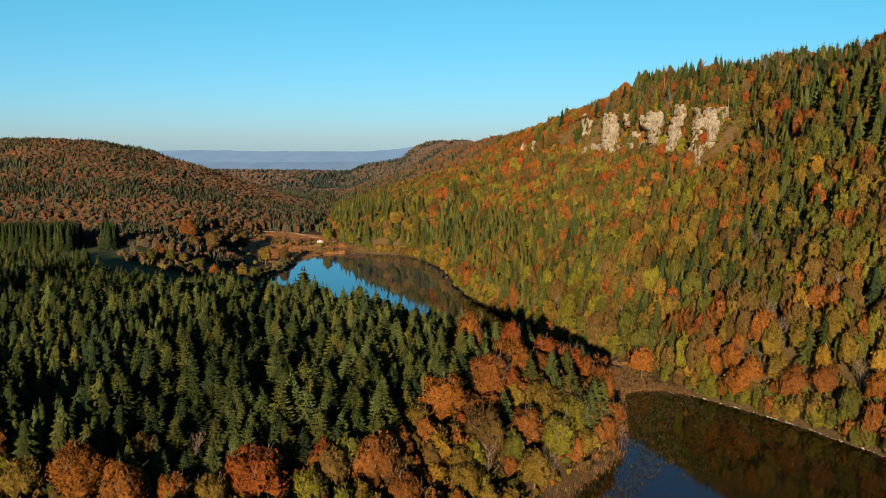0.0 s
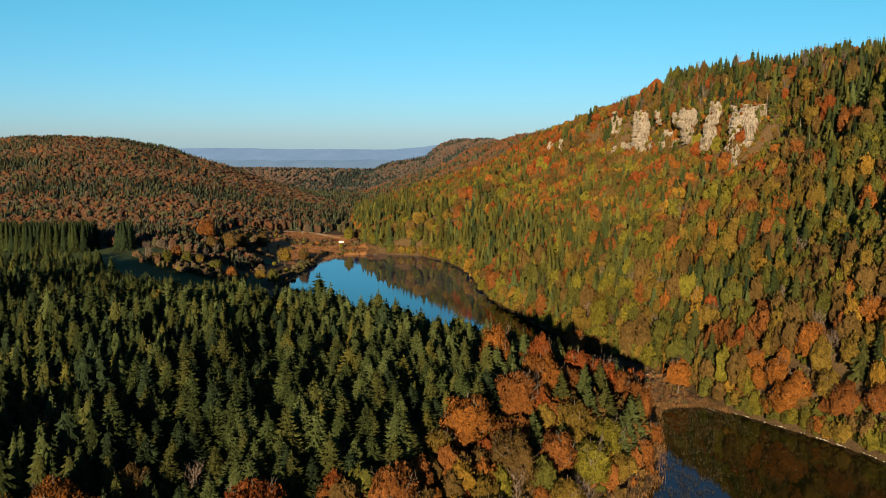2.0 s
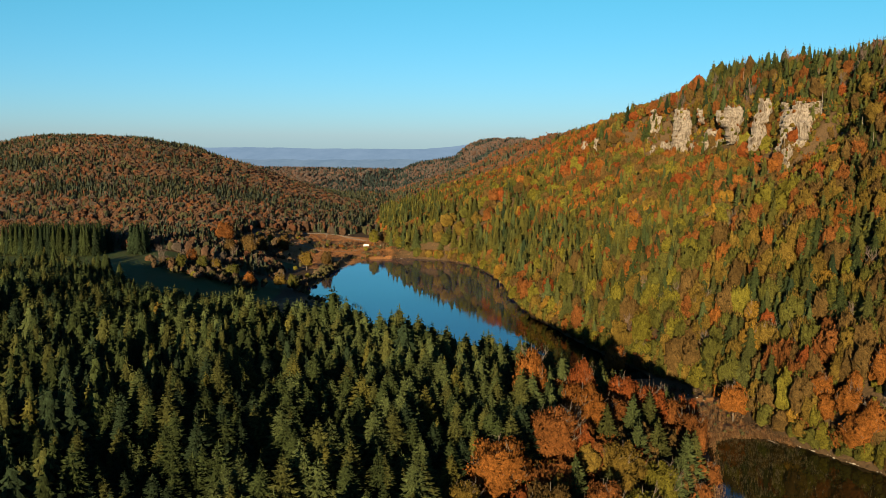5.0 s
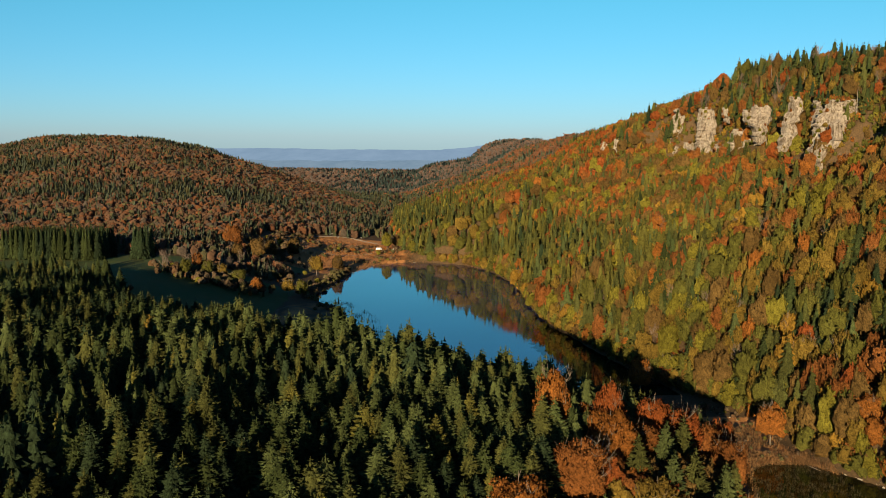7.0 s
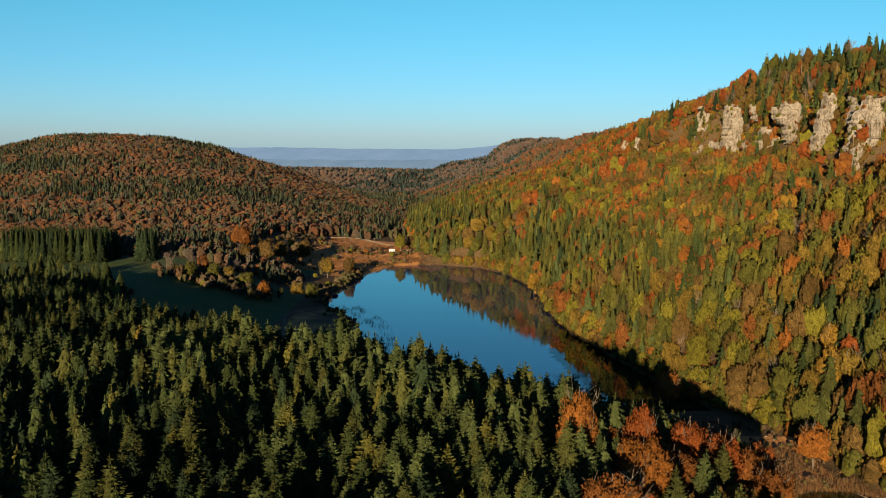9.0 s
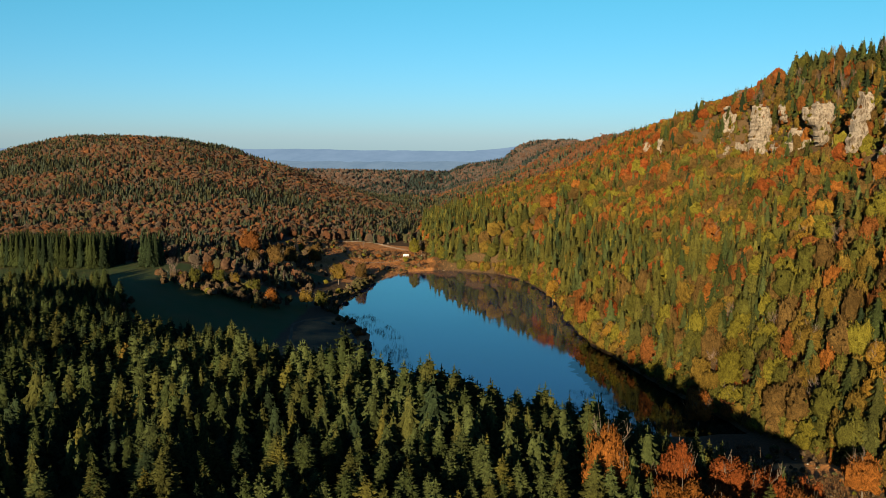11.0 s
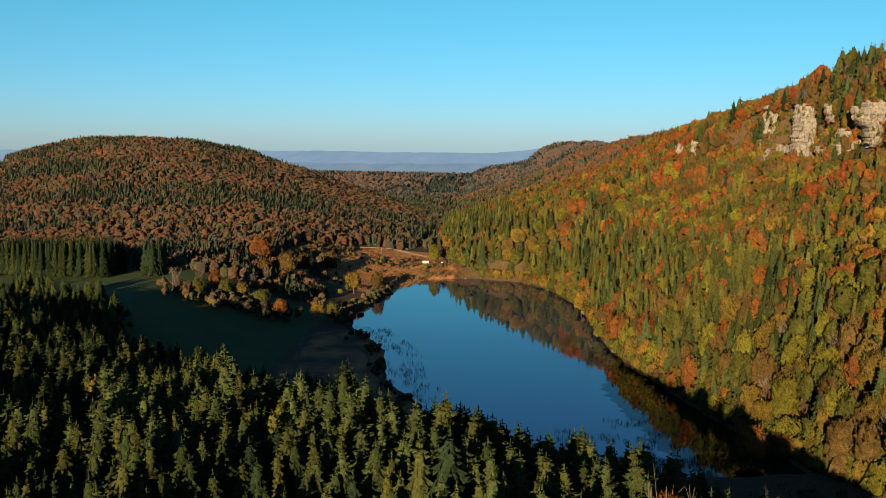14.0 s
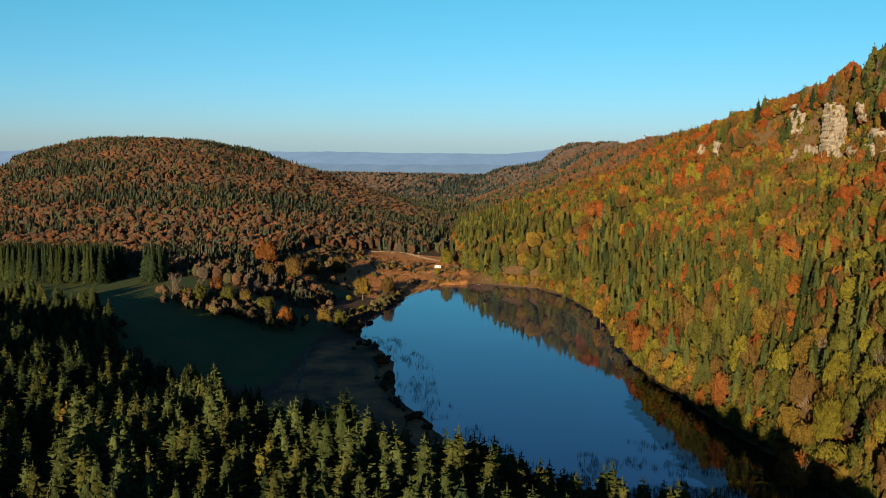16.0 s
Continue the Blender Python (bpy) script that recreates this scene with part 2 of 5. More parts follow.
# ---- ground: one sheet ----


def along(x, y, pts):
    """Distance to a polyline."""
    best = np.full(np.shape(x), 1e9)
    for (ax, ay), (bx, by) in zip(pts[:-1], pts[1:]):
        dx, dy = bx - ax, by - ay
        t = np.clip(((x - ax) * dx + (y - ay) * dy) / (dx * dx + dy * dy), 0, 1)
        best = np.minimum(best, np.hypot(x - ax - t * dx, y - ay - t * dy))
    return best


def inside(x, y, x0, x1, y0, y1, soft=10):
    return smooth(x0 - soft, x0 + soft, x) * (1 - smooth(x1 - soft, x1 + soft, x)) * smooth(y0 - soft, y0 + soft, y) * (1 - smooth(y1 - soft, y1 + soft, y))


def green_field(x, y):
    west = inside(x, y, -330, -122, 655, 830, 12) * (1 - smooth(3, 10, near_hill(x, y)))
    return np.maximum(west, inside(x, y, -175, -130, 905, 935, 8))


def dry_field(x, y):
    plain = inside(x, y, -190, -50, 925, 1140, 10) * (1 - smooth(3, 8, left_hill(x, y))) * (1 - smooth(0, 8, right_side(x, y)))
    fen = 0.44 * inside(x, y, -122, -30, 560, 780, 10) * (1 - smooth(2, 8, near_hill(x, y)))
    neck = inside(x, y, 90, 128, 440, 500, 6) * (1 - smooth(0.5, 3, right_side(x, y)))
    return np.maximum(plain, np.maximum(fen, neck))


def ground_material():
    m = bpy.data.materials.new("valley_ground")
    m.use_nodes = True
    n, l = m.node_tree.nodes, m.node_tree.links
    b = n["Principled BSDF"]
    b.inputs["Roughness"].default_value, b.inputs["Specular IOR Level"].default_value = 0.95, 0.1
    geo = n.new("ShaderNodeNewGeometry")

    def noise_at(scale, detail):
        t = n.new("ShaderNodeTexNoise")
        t.inputs["Scale"].default_value, t.inputs["Detail"].default_value = scale, detail
        l.new(geo.outputs["Position"], t.inputs["Vector"])
        return t.outputs[0]

    coarse, fine = noise_at(0.06, 5), noise_at(0.9, 4)

    def two(c1, c2, f):
        mx = n.new("ShaderNodeMix")
        mx.data_type = "RGBA"
        mx.inputs[6].default_value, mx.inputs[7].default_value = (*c1, 1), (*c2, 1)
        r = n.new("ShaderNodeMapRange")
        r.inputs[1].default_value, r.inputs[2].default_value = 0.35, 0.65
        l.new(f, r.inputs[0])
        l.new(r.outputs[0], mx.inputs[0])
        return mx.outputs[2]

    colour = two((0.082, 0.050, 0.022), (0.048, 0.031, 0.015), fine)
    for name, c1, c2 in (("dry", (0.40, 0.175, 0.052), (0.26, 0.118, 0.040)), ("green", (0.038, 0.064, 0.017), (0.060, 0.066, 0.018))):
        at = n.new("ShaderNodeAttribute")
        at.attribute_name = name
        edge = n.new("ShaderNodeMath")
        edge.operation = "MULTIPLY_ADD"
        edge.inputs[1].default_value = 0.5
        l.new(coarse, edge.inputs[0])
        l.new(at.outputs["Fac"], edge.inputs[2])
        r = n.new("ShaderNodeMapRange")
        r.inputs[1].default_value, r.inputs[2].default_value = 0.62, 0.82
        l.new(edge.outputs[0], r.inputs[0])
        mx = n.new("ShaderNodeMix")
        mx.data_type = "RGBA"
        l.new(r.outputs[0], mx.inputs[0])
        l.new(colour, mx.inputs[6])
        l.new(two(c1, c2, fine if name == "dry" else coarse), mx.inputs[7])
        colour = mx.outputs[2]
    up, rocky, stone = n.new("ShaderNodeSeparateXYZ"), n.new("ShaderNodeMapRange"), n.new("ShaderNodeMix")
    rocky.inputs[1].default_value, rocky.inputs[2].default_value = 0.36, 0.27
    stone.data_type = "RGBA"
    l.new(geo.outputs["Normal"], up.inputs[0])
    l.new(up.outputs[2], rocky.inputs[0])
    l.new(rocky.outputs[0], stone.inputs[0])
    l.new(colour, stone.inputs[6])
    l.new(two((0.20, 0.165, 0.12), (0.07, 0.058, 0.035), fine), stone.inputs[7])
    l.new(stone.outputs[2], b.inputs["Base Color"])
    bu = n.new("ShaderNodeBump")
    bu.inputs["Distance"].default_value = 0.5
    l.new(fine, bu.inputs["Height"])
    l.new(bu.outputs[0], b.inputs["Normal"])
    return m


gx = steps((-1900, -900, 60), (-900, -460, 20), (-460, 340, 5), (340, 700, 20), (700, 1900, 80))
gy = steps((-400, 180, 20), (180, 1220, 5), (1220, 2000, 16), (2000, 3300, 50))
V, F = grid_mesh(gx, gy, height)
ground = new("ground", mesh_of("ground", V, F, [ground_material()], None, True))
for attr, fun in (("dry", dry_field), ("green", green_field)):
    ground.data.attributes.new(attr, "FLOAT", "POINT").data.foreach_set("value", fun(V[:, 0], V[:, 1]).astype(np.float32))
tagged(ground, "forest floor, green meadow and rusty fen of the valley", "ground", kind="structure")


def make_water(name, bed, bed2, ior, tint):
    """Still water, its base colour mixed of two tones in soft patches."""
    m = bpy.data.materials.new(name)
    m.use_nodes = True
    n, l = m.node_tree.nodes, m.node_tree.links
    b = n["Principled BSDF"]
    b.inputs["IOR"].default_value = ior
    b.inputs["Specular Tint"].default_value = (*tint, 1)
    geo, no, no2, bu = n.new("ShaderNodeNewGeometry"), n.new("ShaderNodeTexNoise"), n.new("ShaderNodeTexNoise"), n.new("ShaderNodeBump")
    no.inputs["Scale"].default_value, no.inputs["Detail"].default_value = 0.35, 3
    no2.inputs["Scale"].default_value, no2.inputs["Detail"].default_value = 0.014, 3
    bu.inputs["Strength"].default_value, bu.inputs["Distance"].default_value = 0.12, 0.03
    l.new(geo.outputs["Position"], no.inputs["Vector"])
    l.new(geo.outputs["Position"], no2.inputs["Vector"])
    l.new(no.outputs[0], bu.inputs["Height"])
    l.new(bu.outputs[0], b.inputs["Normal"])
    ra = n.new("ShaderNodeMapRange")
    ra.inputs[1].default_value, ra.inputs[2].default_value = 0.4, 0.65
    ra.inputs[3].default_value, ra.inputs[4].default_value = 0.015, 0.08
    l.new(no2.outputs[0], ra.inputs[0])
    l.new(ra.outputs[0], b.inputs["Roughness"])
    patch, mx = n.new("ShaderNodeMapRange"), n.new("ShaderNodeMix")
    patch.inputs[1].default_value, patch.inputs[2].default_value = 0.42, 0.60
    mx.data_type = "RGBA"
    mx.inputs[6].default_value, mx.inputs[7].default_value = (*bed, 1), (*bed2, 1)
    l.new(no2.outputs[0], patch.inputs[0])
    l.new(patch.outputs[0], mx.inputs[0])
    l.new(mx.outputs[2], b.inputs["Base Color"])
    return m


for y0, y1, mat, label in ((500, 1030, make_water("lake_water", (0.006, 0.017, 0.050), (0.004, 0.011, 0.034), 1.68, (0.84, 0.87, 1.0)), "still blue lake water mirroring sky and woods"),
                           (40, 480, make_water("pond_water", (0.008, 0.009, 0.002), (0.016, 0.011, 0.003), 1.22, (0.90, 0.90, 0.80)), "still dark olive water of the near lake")):
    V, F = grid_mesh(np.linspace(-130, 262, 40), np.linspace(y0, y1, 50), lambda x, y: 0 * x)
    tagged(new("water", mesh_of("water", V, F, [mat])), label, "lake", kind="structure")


def make_dark_strip(mat):
    """The strip of darker water along the south-eastern shore."""
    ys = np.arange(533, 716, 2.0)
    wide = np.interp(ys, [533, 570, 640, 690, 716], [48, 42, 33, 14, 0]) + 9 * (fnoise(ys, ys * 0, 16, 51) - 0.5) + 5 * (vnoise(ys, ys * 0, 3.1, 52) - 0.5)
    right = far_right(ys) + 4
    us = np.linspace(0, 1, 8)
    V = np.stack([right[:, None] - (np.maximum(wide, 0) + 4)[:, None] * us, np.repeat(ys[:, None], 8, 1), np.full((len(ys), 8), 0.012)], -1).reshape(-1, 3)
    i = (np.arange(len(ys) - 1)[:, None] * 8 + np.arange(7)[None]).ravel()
    tagged(new("water", mesh_of("water", V, np.stack([i, i + 8, i + 9, i + 1], -1), [mat])), "strip of dark water along the south-eastern shore", "lake", kind="structure")


make_dark_strip(bpy.data.materials["pond_water"])


def ribbon(name, pts, width, mat, label):
    """A worn track draped on the ground."""
    out = []
    for (ax, ay), (bx, by) in zip(pts[:-1], pts[1:]):
        k = max(2, int(math.hypot(bx - ax, by - ay) / 3))
        out += [(ax + (bx - ax) * i / k, ay + (by - ay) * i / k) for i in range(k)]
    out.append(pts[-1])
    P = np.array(out)
    P[1:-1] = (P[:-2] + P[1:-1] + P[2:]) / 3
    D = np.gradient(P, axis=0)
    N = np.stack([-D[:, 1], D[:, 0]], -1) / np.linalg.norm(D, axis=1)[:, None]
    w = width * (0.85 + 0.3 * vnoise(P[:, 0], P[:, 1], 9, 8))[:, None]
    L, R = P + N * w / 2, P - N * w / 2
    z = lambda q: np.maximum(height(q[:, 0], q[:, 1]), height(P[:, 0], P[:, 1])) + 0.35
    V = np.concatenate([np.c_[L, z(L)], np.c_[R, z(R)]])
    k = len(P)
    i = np.arange(k - 1)
    ob = new(name, mesh_of(name, V, np.stack([i, i + k, i + k + 1, i + 1], -1), [mat]))
    return tagged(ob, label, "track", kind="structure")


GRAVEL = material("pale_gravel", (0.17, 0.125, 0.085), 0.95, 0.25, 0.1, 1.2)
EARTH = material("dry_grass_track", (0.085, 0.066, 0.036), 0.95, 0.25, 0.1, 1.2)
ribbon("road", [(-175, 1085), (-153, 1103), (-132, 1138), (-116, 1142), (-103, 1128), (-84, 1112), (-72, 1106)], 4.6, GRAVEL, "pale gravel road across the plain")
ribbon("path", [(-152, 1044), (-134, 1034), (-112, 1026), (-92, 1032), (-79, 1050)], 2.2, GRAVEL, "narrow pale path through dry grass")
ribbon("path", [(-106, 655), (-114, 704), (-121, 742), (-116, 760), (-104, 757), (-82, 722), (-75, 700), (-73, 683), (-60, 650), (-45, 624), (-20, 586)], 1.7, EARTH, "mown grass track round the dark fen")

# ---- trees ----
rng = np.random.default_rng(11)


def spruce_shape(seed, whorls, per, rich=False, slim=1.0, core=8, rings=(0.05, 0.30, 0.55, 0.76, 0.90)):
    """A spruce of height 1: many narrow shingled boughs with lifted tips round a fluted core."""
    r = np.random.default_rng(seed)
    V, T = [], []

    def tri(*p):
        i = len(V)
        V.extend(p)
        T.append((i, i + 1, i + 2))

    lean = r.normal(0, 0.010, 2)
    reach = lambda f: slim * (0.225 * (1 - f) ** 0.78 + 0.006)
    lop = r.uniform(0, 6.28)
    for w in range(whorls):
        f = (w + 0.5) / whorls
        k = max(4, int(round(per * (0.40 + 0.60 * (1 - f)))))
        off = r.random() * 6.28
        for j in range(k):
            a = off + 6.283 * j / k + r.normal(0, 0.22)
            fz = min(0.985, max(0.0, f + r.normal(0, 0.35 / whorls)))
            z = 0.05 + 0.93 * fz
            R = reach(fz) * r.uniform(0.72, 1.16) * (1 + 0.10 * math.cos(a - lop))
            c, s = math.cos(a), math.sin(a)
            wd = R * r.uniform(0.15, 0.23) if rich else R * r.uniform(0.17, 0.27)
            ox, oy = lean * z
            P = lambda q, side, h: (ox + q * R * c - side * wd * s, oy + q * R * s + side * wd * c, z + h * R)
            d = r.uniform(0.16, 0.38)
            p0, tip = P(0.30, 0, 0.34), P(0.90 if rich else 1.0, 0, -d + 0.10)
            pl, pr = P(0.66, 1, -d * 0.6 - 0.16), P(0.66, -1, -d * 0.6 - 0.16)
            tri(p0, pl, tip), tri(p0, tip, pr)
            if rich:
                e = r.uniform(0.6, 1.0)
                for m in (-1, 1):
                    tri(P(0.42, 0.15 * m, 0.10), P(0.62, 1.05 * m, -0.22), P(1.08, 1.15 * m * e, -0.06 + 0.12 * e))
    n0 = len(V)
    for q, f in enumerate(rings):
        for j in range(core):
            a = 6.283 * (j + 0.5 * (q % 2)) / core
            R = reach(f) * (0.64 if j % 2 else 0.47) * r.uniform(0.9, 1.1)
            V.append((lean[0] * f + R * math.cos(a), lean[1] * f + R * math.sin(a), 0.03 + 0.93 * f))
    for q in range(len(rings) - 1):
        for j in range(core):
            A, B = n0 + q * core + j, n0 + q * core + (j + 1) % core
            T.extend([(A, B, B + core), (A, B + core, A + core)])
    for j in range(3):
        a, b = 2.094 * j, 2.094 * (j + 1)
        tri((lean[0] + 0.010 * math.cos(a), lean[1] + 0.010 * math.sin(a), 0.90), (lean[0] + 0.010 * math.cos(b), lean[1] + 0.010 * math.sin(b), 0.90), (lean[0], lean[1], 1.0))
    V, T = np.array(V), np.array(T)
    N = cone_normals(V)
    V, T, N = outward(V, T, N)
    G = np.zeros(V.shape)
    g = np.cross(V[T[:, 1]] - V[T[:, 0]], V[T[:, 2]] - V[T[:, 0]])
    g /= np.linalg.norm(g, axis=1)[:, None] + 1e-9
    for k in range(3):
        np.add.at(G, T[:, k], g)
    G /= np.linalg.norm(G, axis=1)[:, None] + 1e-9
    N = 0.45 * N + 0.55 * G
    return V, T, N / np.linalg.norm(N, axis=1)[:, None]


def leafy_shape(seed, leaves, size, lat=7, lon=10, wide=0.34, base=0.0, clumps=14, swell=0.40, core=0.93):
    """A broadleaf crown of height 1: bulging clumps grown together into a full dome, rough with leaf sprays."""
    r = np.random.default_rng(seed)
    i = np.arange(clumps)
    up = 1 - 1.55 * (i + 0.5) / clumps + r.normal(0, 0.06, clumps)
    up = np.clip(up, -0.6, 0.98)
    a = i * 2.39996 + r.normal(0, 0.35, clumps)
    oval = np.array([r.uniform(0.82, 1.18), r.uniform(0.82, 1.18), 1.0])
    C = oval * np.stack([np.sqrt(1 - up ** 2) * np.cos(a), np.sqrt(1 - up ** 2) * np.sin(a), up], -1) * r.uniform(0.40, 0.80, clumps)[:, None] * (1.06 - 0.22 * np.maximum(up, 0))[:, None]
    S = swell * r.uniform(0.70, 1.20, clumps)
    C, S = np.concatenate([C, [(0, 0, 0.0)]]), np.append(S, 0.56)
    scale = np.array([wide, wide, 0.5 * (1 - base)])
    mid = np.array([0, 0, 0.5 * (1 + base)])

    def shell(D):
        """Reach of the crown along unit directions, and the normals there."""
        dc = D @ C.T
        t = dc + np.sqrt(np.maximum(dc ** 2 - (C ** 2).sum(-1) + S ** 2, 0)) * (dc ** 2 > (C ** 2).sum(-1) - S ** 2)
        t[dc ** 2 < (C ** 2).sum(-1) - S ** 2] = 0
        b = t.argmax(1)
        t = t[np.arange(len(D)), b]
        n = (D * t[:, None] - C[b]) / S[b][:, None]
        return t, n

    th = np.pi * (np.arange(1, lat) / lat)
    D = [(0, 0, 1)]
    for q, h in enumerate(th):
        for k in range(lon):
            g = 6.283 * (k + 0.5 * (q % 2)) / lon
            D.append((math.sin(h) * math.cos(g), math.sin(h) * math.sin(g), math.cos(h)))
    D = np.array(D + [(0, 0, -1)], float)
    D = D + r.normal(0, 0.45 / lat, D.shape)
    D /= np.linalg.norm(D, axis=1)[:, None]
    t, n = shell(D)
    V, N = D * t[:, None] * core * r.uniform(0.84, 1.06, len(D))[:, None], 0.65 * n + 0.35 * D
    T, last = [], len(D) - 1
    for k in range(lon):
        m = (k + 1) % lon
        T += [(0, 1 + k, 1 + m), (last, last - lon + m, last - lon + k)]
        for q in range(lat - 2):
            A, B = 1 + q * lon + k, 1 + q * lon + m
            T += [(A, A + lon, B + lon), (A, B + lon, B)]
    T = np.array(T)
    face = np.cross(V[T[:, 1]] - V[T[:, 0]], V[T[:, 2]] - V[T[:, 0]])
    face /= np.linalg.norm(face, axis=1)[:, None] + 1e-9
    face *= np.sign((face * N[T[:, 0]]).sum(-1))[:, None]
    V, N = V[T.ravel()], 0.58 * N[T.ravel()] + 0.42 * np.repeat(face, 3, 0)
    T = np.arange(len(V)).reshape(-1, 3)
    if leaves:
        G = r.normal(0, 1, (leaves, 3))
        G /= np.linalg.norm(G, axis=1)[:, None]
        G[:, 2] = np.where(G[:, 2] < -0.5, -G[:, 2], G[:, 2])
        t, n = shell(G)
        P = G * (t * r.uniform(0.90, 1.06, leaves))[:, None]
        u = np.array([0, 0, 0.75]) + 0.7 * G * (1, 1, 0.2) + r.normal(0, 0.42, (leaves, 3))
        u /= np.linalg.norm(u, axis=1)[:, None]
        nn = n + 0.15 * G + r.normal(0, 0.26, (leaves, 3))
        nn -= u * (nn * u).sum(-1)[:, None]
        nn /= np.linalg.norm(nn, axis=1)[:, None]
        w = np.cross(nn, u)
        s = (size / scale.mean() * r.uniform(0.6, 1.4, leaves))[:, None]
        k0 = len(V)
        Q = np.stack([P + u * s * 1.3, P + w * s * 0.78, P - u * s * r.uniform(0.6, 1.1, (leaves, 1)), P - w * s * 0.78], 1).reshape(-1, 3)
        V = np.concatenate([V, Q])
        N = np.concatenate([N, np.repeat(0.48 * n + 0.18 * G + 0.34 * nn + r.normal(0, 0.14, (leaves, 3)), 4, 0)])
        k = k0 + 4 * np.arange(leaves)
        T = np.concatenate([T, np.stack([k, k + 1, k + 2], -1), np.stack([k, k + 2, k + 3], -1)])
    V = V * scale + mid
    N = N / scale
    N[:, 2] += 0.03
    return outward(V, T, N / np.linalg.norm(N, axis=1)[:, None])


def outward(V, T, N):
    """Turns every face to the side to which its normals point."""
    g = np.cross(V[T[:, 1]] - V[T[:, 0]], V[T[:, 2]] - V[T[:, 0]])
    flip = (g * N[T[:, 0]]).sum(-1) < 0
    T = T.copy()
    T[flip] = T[flip][:, ::-1]
    return V, T, N


def cone_normals(v):
    r = np.maximum(np.hypot(v[:, 0], v[:, 1]), 1e-6)
    n = np.stack([v[:, 0] / r, v[:, 1] / r, np.full(len(v), 0.55)], -1)
    return n / np.linalg.norm(n, axis=1)[:, None]


def tube(points, radii, sides=5):
    V, T = [], []
    for p, r in zip(points, radii):
        for j in range(sides):
            a = 6.283 * j / sides
            V.append((p[0] + r * math.cos(a), p[1] + r * math.sin(a), p[2]))
    for i in range(len(points) - 1):
        for j in range(sides):
            a, b = i * sides + j, i * sides + (j + 1) % sides
            T += [(a, b, b + sides), (a, b + sides, a + sides)]
    return np.array(V), np.array(T)


def joined(parts):
    V, T, n = [], [], 0
    for v, t in parts:
        V.append(v)
        T.append(t + n)
        n += len(v)
    return np.concatenate(V), np.concatenate(T)


def boughs(seed, count, reach=0.24, twigs=0, top=0.85):
    """Boughs and twigs of a broadleaf tree of height 1."""
    r = np.random.default_rng(seed)
    out = [tube([(0, 0, -0.05), (0.004, 0, 0.25), (0.0, 0.006, 0.55), (0.004, 0, top)], [0.018, 0.014, 0.009, 0.002])]
    for i in range(count):
        z, a = r.uniform(0.22, 0.7), r.random() * 6.28
        L = reach * r.uniform(0.6, 1.1) * (1.15 - 0.5 * z)
        up = r.uniform(0.6, 1.3) * L
        c, s = math.cos(a), math.sin(a)
        q = lambda f: (c * L * f, s * L * f, z + up * f ** 1.3)
        out.append(tube([q(0), q(0.5), q(1)], [0.007, 0.005, 0.001], 3))
        for k in range(twigs):
            f = r.uniform(0.35, 0.95)
            p = q(f)
            d = r.normal(0, 0.06, 3)
            d[2] = abs(d[2]) + 0.05
            out.append(tube([p, (p[0] + d[0], p[1] + d[1], p[2] + d[2])], [0.0035, 0.0012], 3))
    return joined(out)


def scatter(name, shapes, trees, mats, label, category):
    """One object of many trees. trees: rows of x, y, z, height, width factor, material."""
    trees = np.asarray(trees, float)
    Vs, Ts, Ms, Ns, n = [], [], [], [], 0
    kind = rng.integers(len(shapes), size=len(trees))
    for k, (v, t, nn) in enumerate(shapes):
        rows = trees[kind == k]
        if not len(rows):
            continue
        a = rng.random(len(rows)) * 6.283
        c, s = np.cos(a)[:, None], np.sin(a)[:, None]
        h, w = rows[:, 3:4], (rows[:, 3] * rows[:, 4])[:, None]
        X = (v[None, :, 0] * c - v[None, :, 1] * s) * w + rows[:, 0:1]
        Y = (v[None, :, 0] * s + v[None, :, 1] * c) * w + rows[:, 1:2]
        Z = v[None, :, 2] * h + rows[:, 2:3]
        Vs.append(np.stack([X, Y, Z], -1).reshape(-1, 3))
        Ts.append((t[None] + (np.arange(len(rows)) * len(v))[:, None, None] + n).reshape(-1, 3))
        Ns.append(np.stack([nn[None, :, 0] * c - nn[None, :, 1] * s, nn[None, :, 0] * s + nn[None, :, 1] * c, np.repeat(nn[None, :, 2], len(rows), 0)], -1).reshape(-1, 3))
        Ms.append(np.repeat(rows[:, 5].astype(int), len(t)))
        n += len(rows) * len(v)
    ob = new(name, mesh_of(name, np.concatenate(Vs), np.concatenate(Ts), mats, np.concatenate(Ms), False, np.concatenate(Ns)))
    return tagged(ob, label, category, kind="stuff")


def spots(x0, x1, y0, y1, gap, seed):
    r = np.random.default_rng(seed)
    X, Y = np.meshgrid(np.arange(x0, x1, gap), np.arange(y0, y1, gap * 0.9))
    X = X + 0.5 * gap * (np.arange(X.shape[0]) % 2)[:, None]
    return X.ravel() + r.uniform(-0.45, 0.45, X.size) * gap, Y.ravel() + r.uniform(-0.45, 0.45, X.size) * gap


def pick(r, weights):
    return r.choice(len(weights), p=np.array(weights) / sum(weights))


def part(name, mesh, parent, label=""):
    ob = new(name, mesh)
    ob.parent = parent
    if label:
        tagged(ob, label)
    return ob


def placed(x, y, h, w, turn, sink=0.2):
    return Matrix.LocRotScale((x, y, float(height(x, y)) - sink), Euler((0, 0, turn)), (w, w, h))


